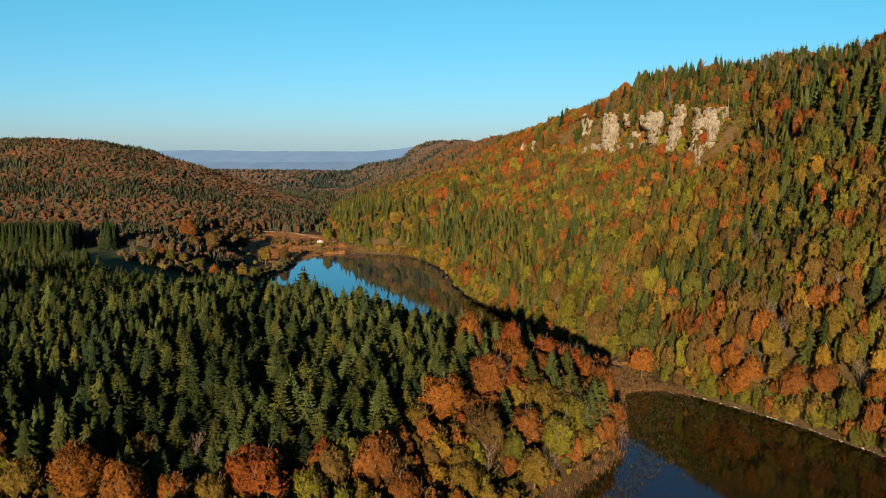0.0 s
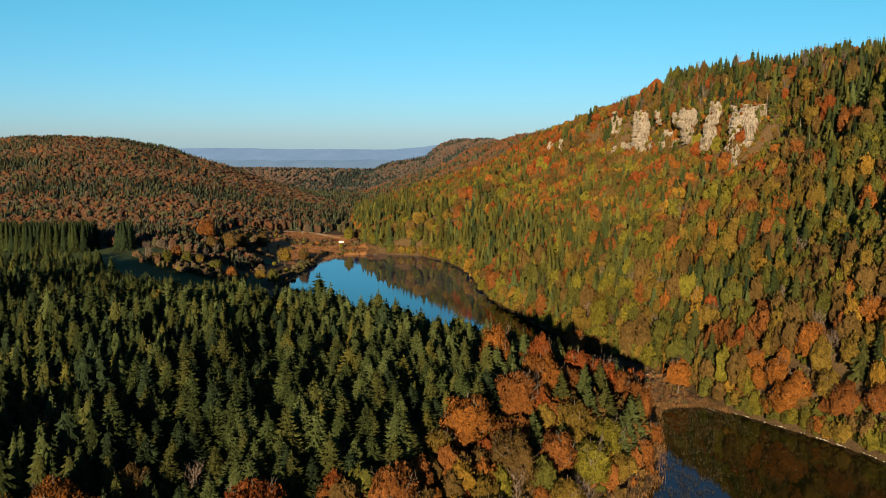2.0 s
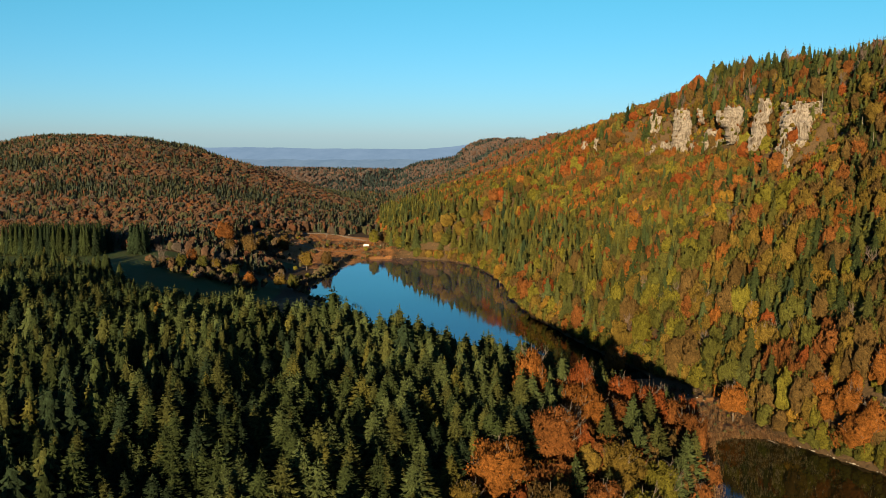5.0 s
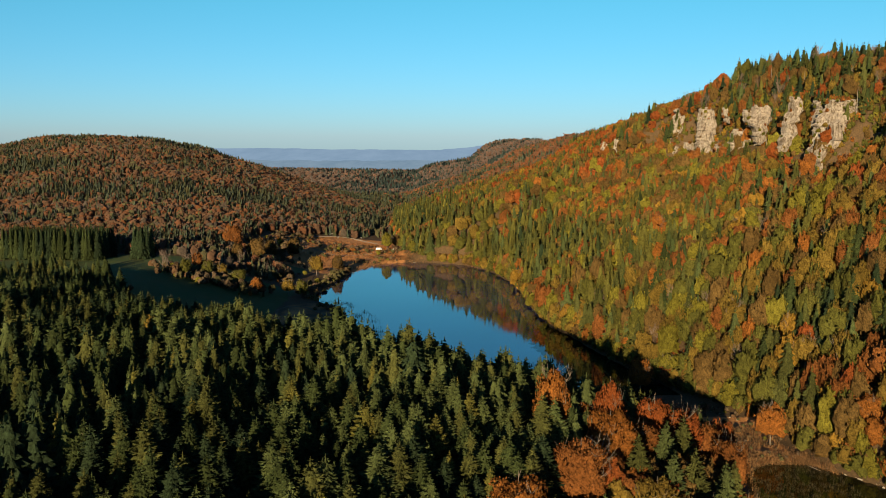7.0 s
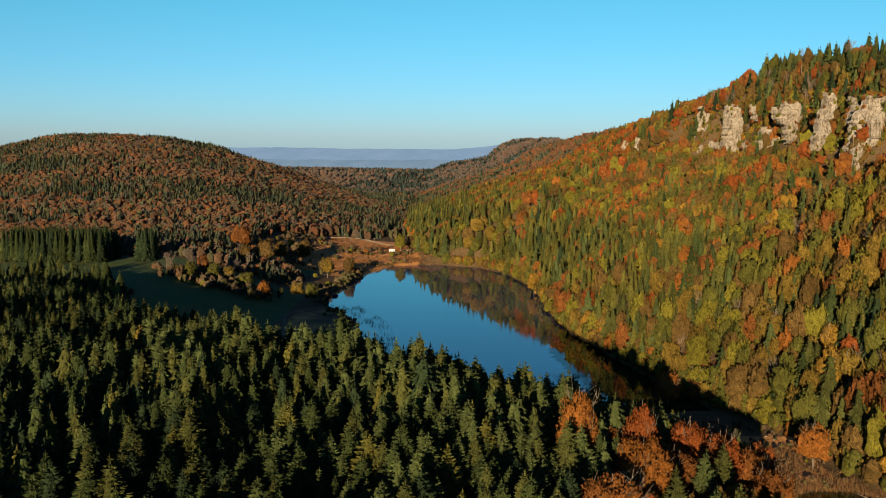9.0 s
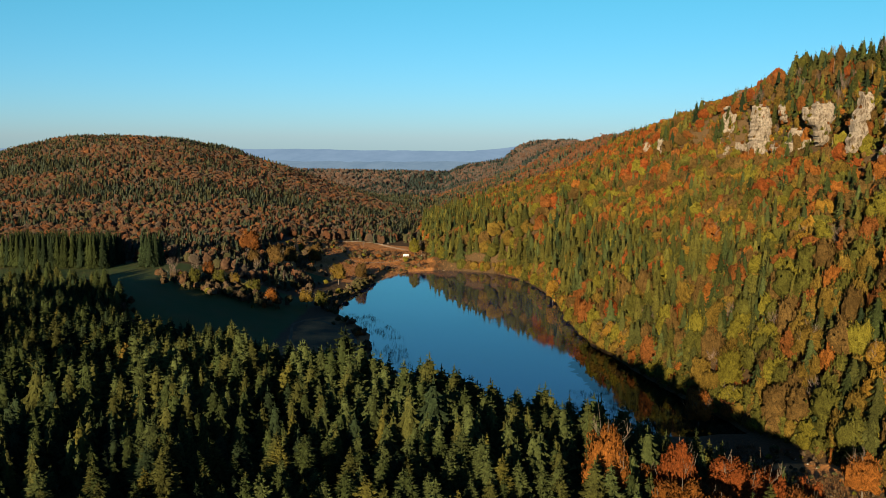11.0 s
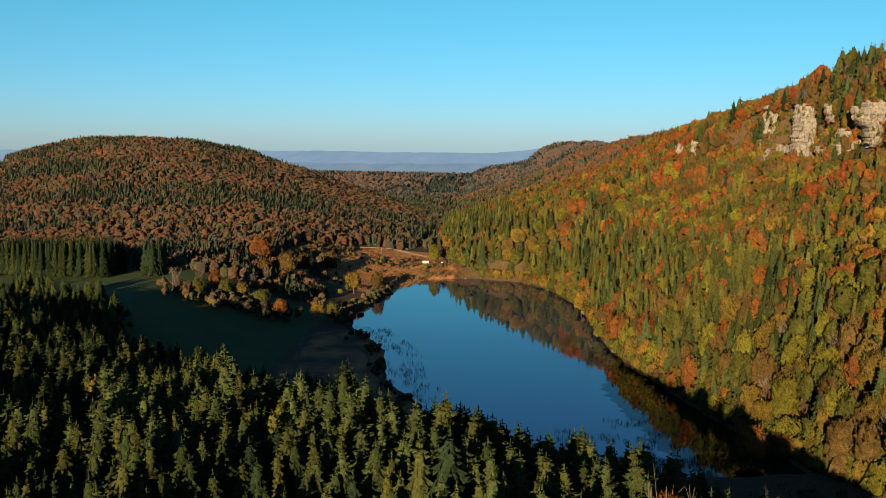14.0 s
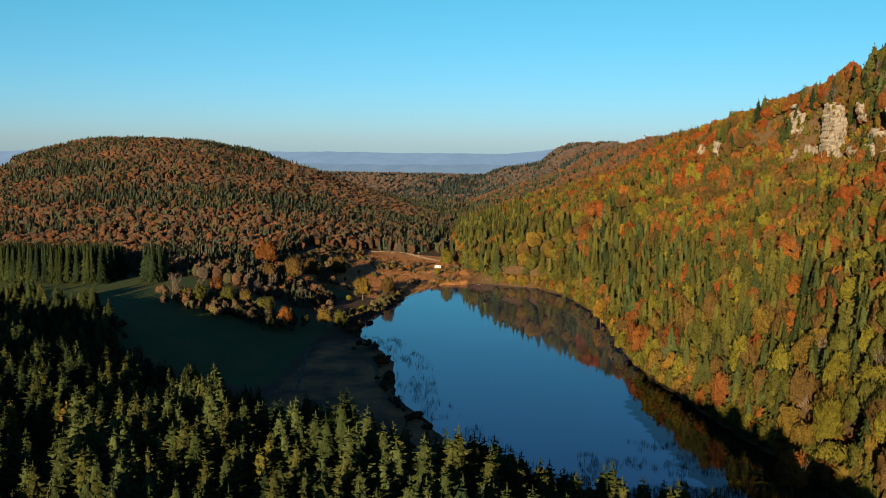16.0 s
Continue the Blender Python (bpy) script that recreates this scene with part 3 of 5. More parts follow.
class Kind:
    """A kind of tree, built once for each variant and then copied."""

    def __init__(self, name, label, category, group, variants):
        self.tag = (label, category, group)
        self.name, self.variants, self.first = name, variants, {}

    def plant(self, key, m, label=""):
        if key not in self.first:
            root = new(self.name)
            root.empty_display_size = 0.1
            tagged(root, label or self.tag[0], self.tag[1], self.tag[2])
            for pname, mesh in self.variants(key):
                part(pname, mesh, root)
            root.matrix_basis = m
            self.first[key] = root
            return root
        ob = copy_thing(self.first[key], m @ Matrix.Diagonal((*self.first[key].scale, 1)).inverted())
        return tagged(ob, label) if label else ob


SPRUCE_NEAR = [spruce_shape(10 + i, 25, 13, True) for i in range(5)]
SPRUCE_MID = [spruce_shape(20 + i, 14, 9, core=6) for i in range(6)]
SPRUCE_LOW = [spruce_shape(30 + i, 10, 7, core=5, rings=(0.05, 0.4, 0.88)) for i in range(5)]
SPRUCE_EDGE = [spruce_shape(15 + i, 17, 9, True, core=6) for i in range(5)]
SPRUCE_FAR = [spruce_shape(40 + i, 3, 4, core=4, rings=(0.05, 0.9)) for i in range(4)]
LEAFY_NEAR = [leafy_shape(45 + i, 1700, 0.0140, 17, 26, 0.32, 0.0, 46, 0.25, 0.94) for i in range(5)]
LEAFY_SLOPE = [leafy_shape(145 + i, 520, 0.0200, 13, 20, 0.32, 0.0, 40, 0.26, 0.94) for i in range(5)]
LEAFY_MID = [leafy_shape(50 + i, 130, 0.0270, 11, 16, 0.32, 0.0, 32, 0.28, 0.94) for i in range(8)]
LEAFY_LOW = [leafy_shape(60 + i, 12, 0.042, 9, 12, 0.32, 0.0, 26, 0.29, 0.95) for i in range(8)]
LEAFY_FAR = [leafy_shape(70 + i, 2, 0.060, 4, 7, 0.34, 0.0, 10, 0.34, 0.98) for i in range(6)]
LEAFY_FOOT = [leafy_shape(65 + i, 8, 0.048, 7, 10, 0.33, 0.0, 18, 0.31, 0.96) for i in range(6)]
SHRUB = [leafy_shape(75 + i, 10, 0.085, 3, 6, 0.36, -0.1, 8) for i in range(6)]
BOUGHS = [boughs(80 + i, 13, 0.31, 5, 0.95) for i in range(4)]
TRUNK = tube([(0, 0, -0.05), (0, 0, 0.3), (0, 0, 0.8)], [0.014, 0.011, 0.004], 6)


def spruce_parts(key):
    v, c = key
    return [("trunk", mesh_of("spruce_trunk", *TRUNK, [BARK])), ("crown", mesh_of("spruce_crown", *SPRUCE_NEAR[v][:2], [CONIFER[c]], None, False, SPRUCE_NEAR[v][2]))]


def leafy_parts(key):
    v, c, far = key
    V, T, N = (LEAFY_SLOPE if far else LEAFY_NEAR)[v]
    return [("trunk", mesh_of("broadleaf_trunk", *BOUGHS[v % 4], [BARK_PALE if c in (3, 7) else BARK])),
            ("crown", mesh_of("broadleaf_crown", V, T, [AUTUMN[c]], None, False, N))]


def bare_parts(key):
    return [("trunk", mesh_of("bare_trunk", *boughs(90 + key, 3, 0.12), [BARK_PALE])),
            ("crown", mesh_of("bare_crown", *boughs(95 + key, 16, 0.26, 7), [MATS.get("twigs") or material("twigs", (0.12, 0.085, 0.062), 0.9)]))]


NAMES = ["orange", "rust-brown", "red", "golden", "yellow-green", "green", "brown", "ochre"]
spruces = Kind("spruce", "dark green spruce with drooping boughs on the hill", "spruce", "spruces on the near hill", spruce_parts)
broads = Kind("autumn_tree", "autumn broadleaf tree", "tree", "autumn trees", leafy_parts)
bares = Kind("bare_tree", "leafless grey tree with fine upright twigs", "tree", "bare trees", bare_parts)
TAKEN = []


def grow(rows, hmin, hmax, where):
    """Single autumn trees: x, y, crown width, colour."""
    for x, y, w, c in rows:
        if x > 120:
            x += max(0.0, float(lake_depth(x, y)) + 3.0)
        h = min(max(w * 1.25 + 3, hmin), hmax) * rng.uniform(0.94, 1.06)
        broads.plant((int(rng.integers(5)), c, y > 405), placed(x, y, h, w / 0.60, rng.random() * 6.28), f"full-crowned {NAMES[c]} autumn tree {where}")
        TAKEN.append((x, y, w * 0.45))


grow([(17, 309, 17, 0), (8, 294, 9, 7), (34, 333, 16, 1), (46, 362, 15, 0), (54, 336, 13, 7), (64, 335, 14, 4), (56, 317, 15, 4), (45, 314, 12, 1), (29, 296, 15, 6), (90, 376, 9, 1), (41, 387, 9, 0), (82, 353, 8, 1), (58, 376, 12, 1)], 13, 21, "near the water")
grow([(76, 404, 14, 2), (86, 408, 14, 1), (88, 390, 13, 1), (94, 424, 11, 2), (80, 420, 12, 2), (66, 400, 14, 2)], 22, 25, "on the tip of the headland")
grow([(31, 375, 12, 0), (48, 377, 10.5, 2)], 28, 30, "standing above the spruces of the headland")
grow([(-36, 240, 16, 2), (-5, 261, 14, 1), (3, 256, 12, 1), (-9, 249, 9, 7), (-64, 246, 9, 6), (-75, 225, 14, 0), (-64, 222, 12, 0), (-53, 228, 9, 0), (-87, 222, 9, 7), (-45, 231, 9, 7), (-20, 275, 6, 1), (-14, 320, 6, 1), (67, 330, 10, 7), (46, 299, 12, 7), (21, 275, 10, 7), (-22, 245, 9, 4), (-20, 456, 9, 2), (-122, 342, 6, 1), (-104, 300, 6, 1), (-95, 268, 7, 6)], 12, 20, "at the edge of the spruces")
grow([(150, 520, 10, 3), (176, 492, 11, 3), (124, 462, 12, 0), (90, 549, 13, 0), (157, 426, 11, 0), (149, 415, 14, 0), (169, 423, 15, 0), (152, 441, 11, 0), (172, 394, 13, 1), (181, 383, 11, 1), (192, 417, 11, 0), (48, 850, 12, 3), (53, 800, 9, 3), (64, 700, 10, 7), (196, 408, 12, 0), (206, 483, 16, 4), (184, 366, 11, 5), (192, 362, 10, 0), (161, 414, 12, 0), (170, 405, 11, 7)], 13, 22, "at the foot of the mountain")
grow([(149, 497, 12, 7), (158, 479, 13, 7), (134, 551, 13, 7), (123, 575, 13, 4), (166, 671, 12, 4), (133, 728, 13, 0), (228, 663, 12, 0), (105, 560, 10, 4), (78, 668, 9, 7), (70, 690, 9, 3), (58, 770, 8, 7), (45, 900, 9, 7), (36, 950, 9, 4), (84, 640, 10, 4)], 12, 20, "on the lower mountainside")
grow([(-143, 780, 10, 0), (-124, 804, 11, 7), (-114, 800, 9, 5), (-189, 795, 10, 1), (-171, 791, 12, 7), (-158, 790, 12, 5), (-189, 762, 9, 5), (-178, 780, 9, 5)], 8, 14, "in the hedge beside the meadow")
grow([(-193, 920, 19, 1), (-178, 873, 11, 6), (-166, 894, 16, 6), (-119, 911, 14, 7), (-103, 927, 11, 6), (-151, 984, 12, 6), (-163, 936, 13, 6), (-70, 1062, 14, 4), (-62, 1082, 11, 6)], 9, 24, "beside the meadow")
for x, y, h, k in ((-199, 753, 20, 0), (-204, 760, 17, 1), (-190, 768, 19, 2), (30, 288, 19, 1), (52, 306, 18, 2), (40, 345, 20, 0), (-52, 252, 13, 2), (-168, 845, 18, 1), (-150, 850, 15, 0), (190, 372, 17, 2), (118, 560, 16, 1)):
    bares.plant(k, placed(x, y, h, h * 0.9, h * 1.7))
    TAKEN.append((x, y, 3))


rb = np.random.default_rng(31)
for k in range(18):
    y = rb.uniform(400, 700)
    x = float(foot(y)) + (float(crest_x(y)) - float(foot(y))) * rb.uniform(0.03, 0.55)
    h = rb.uniform(15, 20)
    bares.plant(k % 3, placed(x, y, h, h * 0.9, h), "leafless grey tree among the autumn trees of the mountainside")
    TAKEN.append((x, y, 2.5))


for k in range(70):
    y = rb.uniform(560, 1000)
    x = float(foot(y)) + (float(crest_x(y)) - float(foot(y))) * rb.uniform(0.84, 1.04)
    h = rb.uniform(13, 20)
    bares.plant(k % 3, placed(x, y, h, h * 0.8, h * 3.1), "thin leafless tree on the ridge above the cliffs")


def snag_parts(key):
    v, t = tube([(0, 0, -0.03), (0.003 * key, 0.004, 0.4), (-0.004, 0.005 * key, 0.8), (0.006, 0, 1.0)], [0.013, 0.011, 0.008, 0.004], 6)
    w, q = tube([(0, 0, 0.7), (0.06 - 0.03 * key, 0.05, 0.78)], [0.006, 0.002], 4)
    return [("trunk", mesh_of("snag_trunk", v, t, [BARK_DEAD])), ("branch", mesh_of("snag_branch", w, q, [BARK_DEAD]))]


BARK_DEAD = material("bleached_wood", (0.20, 0.165, 0.125), 0.9, 0.3, 0.5, 6)
snags = Kind("dead_trunk", "bleached dead trunk standing below the ridge", "trunk", "dead trunks", snag_parts)
for k in range(26):
    y = rb.uniform(600, 1010)
    x = float(foot(y)) + (float(crest_x(y)) - float(foot(y))) * rb.uniform(0.62, 0.95)
    h = rb.uniform(13, 19)
    snags.plant(k % 3, placed(x, y, h, h, h))


def free(x, y):
    ok = np.ones(len(x), bool)
    for a, b, r in TAKEN:
        ok &= (x - a) ** 2 + (y - b) ** 2 > (r + 1.5) ** 2
    return ok


# near hill
x, y = spots(-400, 112, 190, 700, 6.1, 1)
d, nh = lake_depth(x, y), near_hill(x, y)
west_wood = (x < -137) & (y < np.minimum(582 + (-137 - x) * 1.38, 694) + 34 * (fnoise(x, y, 22, 77) - 0.6))
gaps = fnoise(x, y, 24, 61) > np.where((y > 400) & (x < 10) & (x > -150), 0.68, 0.80)
keep = (d < -4) & ((nh > 3) | west_wood) & ~gaps & (y > 205 - 0.2 * x) & ((green_field(x, y) < 0.3) | west_wood) & (dry_field(x, y) < 0.5) & free(x, y) & (vnoise(x, y, 14, 2) < 0.93) & (x > -0.45 * y - 20)
x, y = x[keep], y[keep]
z = height(x, y)
leafy = (near_left(y) - x < 42 + 40 * (fnoise(x, y, 40, 5) - 0.5)) & (y < 400)
leafy |= (y < 218 + 22 * fnoise(x, y, 30, 6)) & (x > -150)
leafy |= vnoise(x, y, 11, 9) > 0.942
r = np.random.default_rng(3)
tall = (10.5 + 10 * vnoise(x, y, 13, 4)) * (1 + 0.24 * smooth(370, 410, y) * smooth(-70, -30, x))
order = np.argsort(np.hypot(x + 10, y - 300))
chosen = np.zeros(len(x), bool)
chosen[[i for i in order if not leafy[i]][:300]] = True
for i in np.nonzero(chosen)[0]:
    h = tall[i] * r.uniform(0.85, 1.15)
    spruces.plant((int(r.integers(5)), int(pick(r, [3, 3, 0.6, 5, 0.5] if x[i] > -45 else [3, 5, 2.6, 1.2, 0.3]))), placed(x[i], y[i], h, h * r.uniform(1.25, 1.6), r.random() * 6.28))
rest = ~leafy & ~chosen
con = [(a, b, c, h * r.uniform(0.85, 1.15), r.uniform(1.2, 1.5), pick(r, [3, 2, 0.3, 6, 0.5] if b > 390 and a > -110 or a > -45 else [3, 5, 2.4, 1.2, 0.3])) for a, b, c, h in zip(x[rest], y[rest], z[rest], tall[rest])]
bro = [(a, b, c, r.uniform(9, 16), r.uniform(0.9, 1.2), pick(r, [2.5, 5, 1.2, 0.6, 1.5, 1.5, 5, 3])) for a, b, c in zip(x[leafy], y[leafy], z[leafy])]
for a, b2, h in ((60, 347, 19), (67, 353, 20), (71, 342, 17), (84, 371, 18), (79, 362, 19), (72, 384, 20), (63, 371, 19), (52, 350, 18), (48, 322, 14), (38, 318, 15), (75, 350, 17)):
    spruces.plant((int(r.integers(5)), 3 if h % 2 else 0), placed(a, b2, h + 3, (h + 3) * 1.2, h), "pale green spruce among autumn trees on the headland")
ux, uy = spots(-120, 106, 200, 436, 4.4, 71)
under = (lake_depth(ux, uy) < -2) & (near_left(uy) - ux < 60) & (uy < 430) | (uy < 235) & (lake_depth(ux, uy) < -2)
low_wood = []
for a, b2 in zip(ux[under], uy[under]):
    low_wood.append((a, b2, float(height(a, b2)) - 0.3, r.uniform(3, 8), r.uniform(1.0, 1.4), pick(r, [0.8, 3.5, 0.4, 0.3, 1.2, 2.5, 5, 3])))
scatter("undergrowth", SHRUB, low_wood, AUTUMN, "brown and green undergrowth beneath the autumn trees", "undergrowth")
edge = [q for q in con if 395 < q[1] < 545 and q[0] > -175]
con = [q for q in con if not (395 < q[1] < 545 and q[0] > -175)]
scatter("lake_edge_spruce_wood", SPRUCE_EDGE, edge, CONIFER, "dark green spruces on the slope down to the fen", "spruce wood")
scatter("spruce_wood", SPRUCE_MID, con, CONIFER, "dense dark green spruce wood on the near hill", "spruce wood")
scatter("autumn_wood", LEAFY_MID, bro, AUTUMN, "smaller orange and yellow autumn trees on the near hill", "autumn trees")


def off_rock(x, y, far=1.0):
    """Away from the fronts of the rock faces."""
    ok = np.ones(len(x), bool)
    for cx, cy, rx, ry in ((238, 694, 19, 13), (226, 684, 11, 14), (227, 738, 8, 10), (236, 828, 11, 12), (226, 848, 13, 12), (212, 899, 10, 12), (193, 932, 13, 13), (186, 990, 11, 16), (163, 1052, 10, 17), (151, 1066, 9, 17)):
        ok &= ((x - cx) / rx) ** 2 + ((y - cy) / ry) ** 2 > far
    return ok


# mountainside
x, y = spots(20, 400, 290, 1000, 6.6, 2)
x2, y2 = spots(-80, 330, 1000, 1400, 7.2, 12)
x, y = np.r_[x, x2], np.r_[y, y2]
u = (x - foot(y)) / (crest_x(y) - foot(y))
keep = (u > 0.004) & (u < np.where(y > 940, 1.2, 1.08)) & (lake_depth(x, y) < -0.8) & free(x, y) & off_rock(x, y) & (dry_field(x, y) < 0.85)
x, y, u = x[keep], y[keep], u[keep]
z = height(x, y)
r = np.random.default_rng(4)
share = 0.22 + 0.02 * (y < 580) + 0.10 * ((y > 480) & (y < 650)) * (1 - smooth(0.3, 0.6, u)) + 0.50 * smooth(560, 680, y) * (1 - smooth(0.22, 0.42, u)) + 0.40 * smooth(0.62, 0.85, u) * (y < 960) + 0.16 * (y < 720) * smooth(0.3, 0.5, u) + 0.9 * (fnoise(x, y, 50, 21) - 0.5)
cone = r.random(len(x)) < share
low = (1 - 0.12 * smooth(0.8, 1.0, u) + 0.30 * (r.random(len(x)) ** 3) * smooth(0.86, 0.96, u)) * (1 - 0.35 * ~off_rock(x, y, 1.8))
con = [(a, b, c, (r.uniform(13, 21) * (1.2 - 0.2 * min(q / 0.3, 1)) if b > 560 else r.uniform(16, 25)) * k, r.uniform(0.95, 1.3), pick(r, [5, 4, 1.5, 2, 1.5] if b < 560 or q > 0.7 else [5, 1, 0.1, 2, 6])) for a, b, c, k, q in zip(x[cone], y[cone], z[cone], low[cone], u[cone])]
warm = np.clip(fnoise(x, y, 38, 33) + 0.12 * smooth(0.2, 0.45, u) * (y > 600) + 0.35 * smooth(0.55, 0.85, u) * (y > 950), 0, 1)
near = ~cone & ((y < 620) | (y < 760) & (u < 0.16))
bro2 = [(a, b, c - 1.5, r.uniform(16, 26), r.uniform(0.62, 0.92), pick(r, [0.4 + 2.4 * w * w, 1.6, 0.2 + 0.5 * w, 0.8, 1.8 * (1 - w) + 0.8, 5.0 * (1 - w) + 2.2, 5.0, 4.5])) for a, b, c, w in zip(x[near], y[near], z[near], warm[near])]
scatter("lakeside_autumn_wood", LEAFY_MID, bro2, AUTUMN, "tall autumn trees above the near lake", "autumn trees")
cone = cone | near
bro = [(a, b, c - 3, r.uniform(14, 21) * k, r.uniform(0.95, 1.25) * (1 - 0.28 * top), pick(r, [(0.4 + 3.2 * w * w) * (1 - 0.7 * top) + 0.6 * d, 2.6 + 2 * d, (0.3 + 0.8 * w) * (1 - 0.5 * top) + 2.5 * d, 0.4, (2.8 * (1 - w) + 0.5) * (1 - 0.6 * top), 5.5 * (1 - w) + 1.5, 4.0 + 4 * top, 3.4 * (1 - 0.5 * top)])) for a, b, c, w, k, d, top in zip(x[~cone], y[~cone], z[~cone], warm[~cone], low[~cone], (1.6 * (y > 950) * smooth(0.40, 0.75, u))[~cone], (smooth(0.60, 0.80, u) * (y < 1000))[~cone])]
tallest = [q for q in con if q[1] < 560]
con = [q for q in con if q[1] >= 560]
scatter("lakeside_spruces", SPRUCE_MID, tallest, CONIFER, "tall spruces among the autumn trees above the near lake", "spruce wood")
scatter("mountain_spruces", SPRUCE_LOW, con, CONIFER, "sunlit spruces scattered up the mountainside", "spruce wood")
scatter("mountain_autumn_wood", LEAFY_LOW, bro, AUTUMN, "autumn beeches and maples covering the mountainside", "autumn trees")

# shrubs on the steep ground about the rocks
sx, sy = spots(140, 300, 620, 1100, 4.5, 91)
su = (sx - foot(sy)) / (crest_x(sy) - foot(sy))
ok = (su > 0.56) & (su < 1.0)
for cx, cy, rx, ry in ((242, 696, 13, 7), (228, 688, 11, 10), (228, 741, 5, 7), (235, 831, 7, 7), (226, 851, 9, 7), (211, 898, 9, 10), (190, 931, 13, 10), (186, 990, 9, 11), (163, 1059, 6, 7), (151, 1073, 5, 6)):
    ok &= ((sx - cx) / rx) ** 2 + ((sy - cy) / ry) ** 2 > 1
rows = [(a, c, float(height(a, c)) - 0.5, r.uniform(4, 8.5), r.uniform(1.0, 1.4), pick(r, [1.5, 1.5, 0.3, 0.5, 2, 4, 3, 3])) for a, c in zip(sx[ok], sy[ok])]
tx, ty = spots(140, 300, 620, 1100, 3.0, 92)
tu = (tx - foot(ty)) / (crest_x(ty) - foot(ty))
sheer = np.hypot(height(tx + 2, ty) - height(tx - 2, ty), height(tx, ty + 2) - height(tx, ty - 2)) / 4
ok = (tu > 0.5) & (tu < 1.0) & (sheer > 1.3)
for cx, cy, rx, ry in ((242, 696, 11, 6), (228, 688, 10, 10), (228, 741, 4, 6), (235, 831, 6, 6), (226, 851, 7, 6), (211, 898, 9, 10), (190, 931, 13, 10), (186, 990, 9, 11), (163, 1057, 6, 7), (151, 1071, 5, 6)):
    ok &= ((tx - cx) / rx) ** 2 + ((ty - cy) / ry) ** 2 > 1
rows += [(a, c, float(height(a, c)) - 0.6, r.uniform(3, 6.5), r.uniform(1.1, 1.5), pick(r, [1.5, 2, 0.3, 0.3, 1.5, 4, 3, 3])) for a, c in zip(tx[ok], ty[ok])]
for k in range(90):
    px, py = r.uniform(257, 282), r.uniform(682, 706)
    rows.append((px, py, float(height(px, py)) - 0.6, r.uniform(5, 9.5), r.uniform(0.9, 1.2), pick(r, [1.5, 2, 0.3, 0.3, 1, 5, 3, 2])))
steep_leafy = []
for k in range(110):
    px, py = r.uniform(247, 284), r.uniform(636, 688)
    steep_leafy.append((px, py, float(height(px, py)) - 2.0, r.uniform(8.5, 12), r.uniform(0.7, 1.0), pick(r, [0.8, 3, 0.4, 0.2, 0.8, 4, 6, 2])))
scatter("steep_autumn_wood", LEAFY_LOW, steep_leafy, AUTUMN, "brown and green trees on the steep ground beside the broad cliff", "autumn trees")
scatter("rock_shrubs", SHRUB, rows, AUTUMN, "autumn shrubs on the steep ground about the rocks", "shrubs")

# undergrowth on the slope above the near lake
ux, uy = spots(90, 290, 300, 620, 4.6, 93)
uu = (ux - foot(uy)) / (crest_x(uy) - foot(uy))
ok = (uu > 0.01) & (uu < 0.55)
rows = [(a, c, float(height(a, c)) - 0.5, r.uniform(3, 7), r.uniform(1.1, 1.5), pick(r, [0.6, 1.5, 0.1, 0.3, 2, 6, 3, 3])) for a, c in zip(ux[ok], uy[ok])]
scatter("slope_undergrowth", SHRUB, rows, AUTUMN, "green and brown saplings under the trees of the slope", "undergrowth")

# low trees and bushes hanging over the eastern shore
rows = []
for py in np.arange(292, 1010, 1.7):
    for k in range(2):
        if 437 < py < 520 and k == 0:
            continue
        rows.append((float(foot(py)) + r.uniform(-1.4, 5.0), py, 0.1, r.uniform(5, 12), r.uniform(1.0, 1.5), pick(r, [0.6, 0.8, 0.1, 0.5, 2, 5, 2.5, 2.5])))
rows = [(a, b, max(0.0, float(height(a, b)) - 0.4), h, w, c) for a, b, _, h, w, c in rows]
scatter("shore_bushes", [leafy_shape(110 + i, 30, 0.055, 5, 8, 0.34, -0.08, 12) for i in range(6)], rows, AUTUMN, "yellowing bushes and saplings hanging over the lake shore", "bushes")

# far end of the ridge, the hill across the valley, the valley beyond
x, y = spots(-330, 260, 1400, 2800, 9.5, 13)
u = (x - foot(y)) / (crest_x(y) - foot(y))
keep = (u > 0.0) & (u < 1.2)
x, y = x[keep], y[keep]
x2, y2 = spots(-880, -100, 800, 1730, 6.4, 14)
keep = (left_hill(x2, y2) + 0.6 * west_terrace(x2, y2) * (y2 > 835) > 3.0) & (green_field(x2, y2) < 0.2) & (dry_field(x2, y2) < 0.25) & (near_hill(x2, y2) < 1) & (x2 > -0.46 * y2 - 30)
x, y = np.r_[x, x2[keep]], np.r_[y, y2[keep]]
x2, y2 = spots(-250, -60, 1155, 1720, 8.0, 16)
keep = (x2 < foot(y2) + 2) & ((left_hill(x2, y2) < 3) & (y2 < 1260) | (x2 > -102)) & (np.abs(x2 + 92) > np.where(y2 < 1300, 3.5, 0)) & (y2 > 1150 + 0.35 * np.maximum(x2 + 130, 0))
x, y = np.r_[x, x2[keep]], np.r_[y, y2[keep]]
x2, y2 = spots(-640, 200, 1250, 2950, 13.5, 15)
keep = (x2 < foot(y2)) & ((x2 > -330) | (y2 > 2200)) & (left_hill(x2, y2) < 3) & (along(x2, y2, [(-90, 1400), (-102, 1560), (-92, 1700)]) > 5)
x, y = np.r_[x, x2[keep]], np.r_[y, y2[keep]]
z = height(x, y)
r = np.random.default_rng(5)
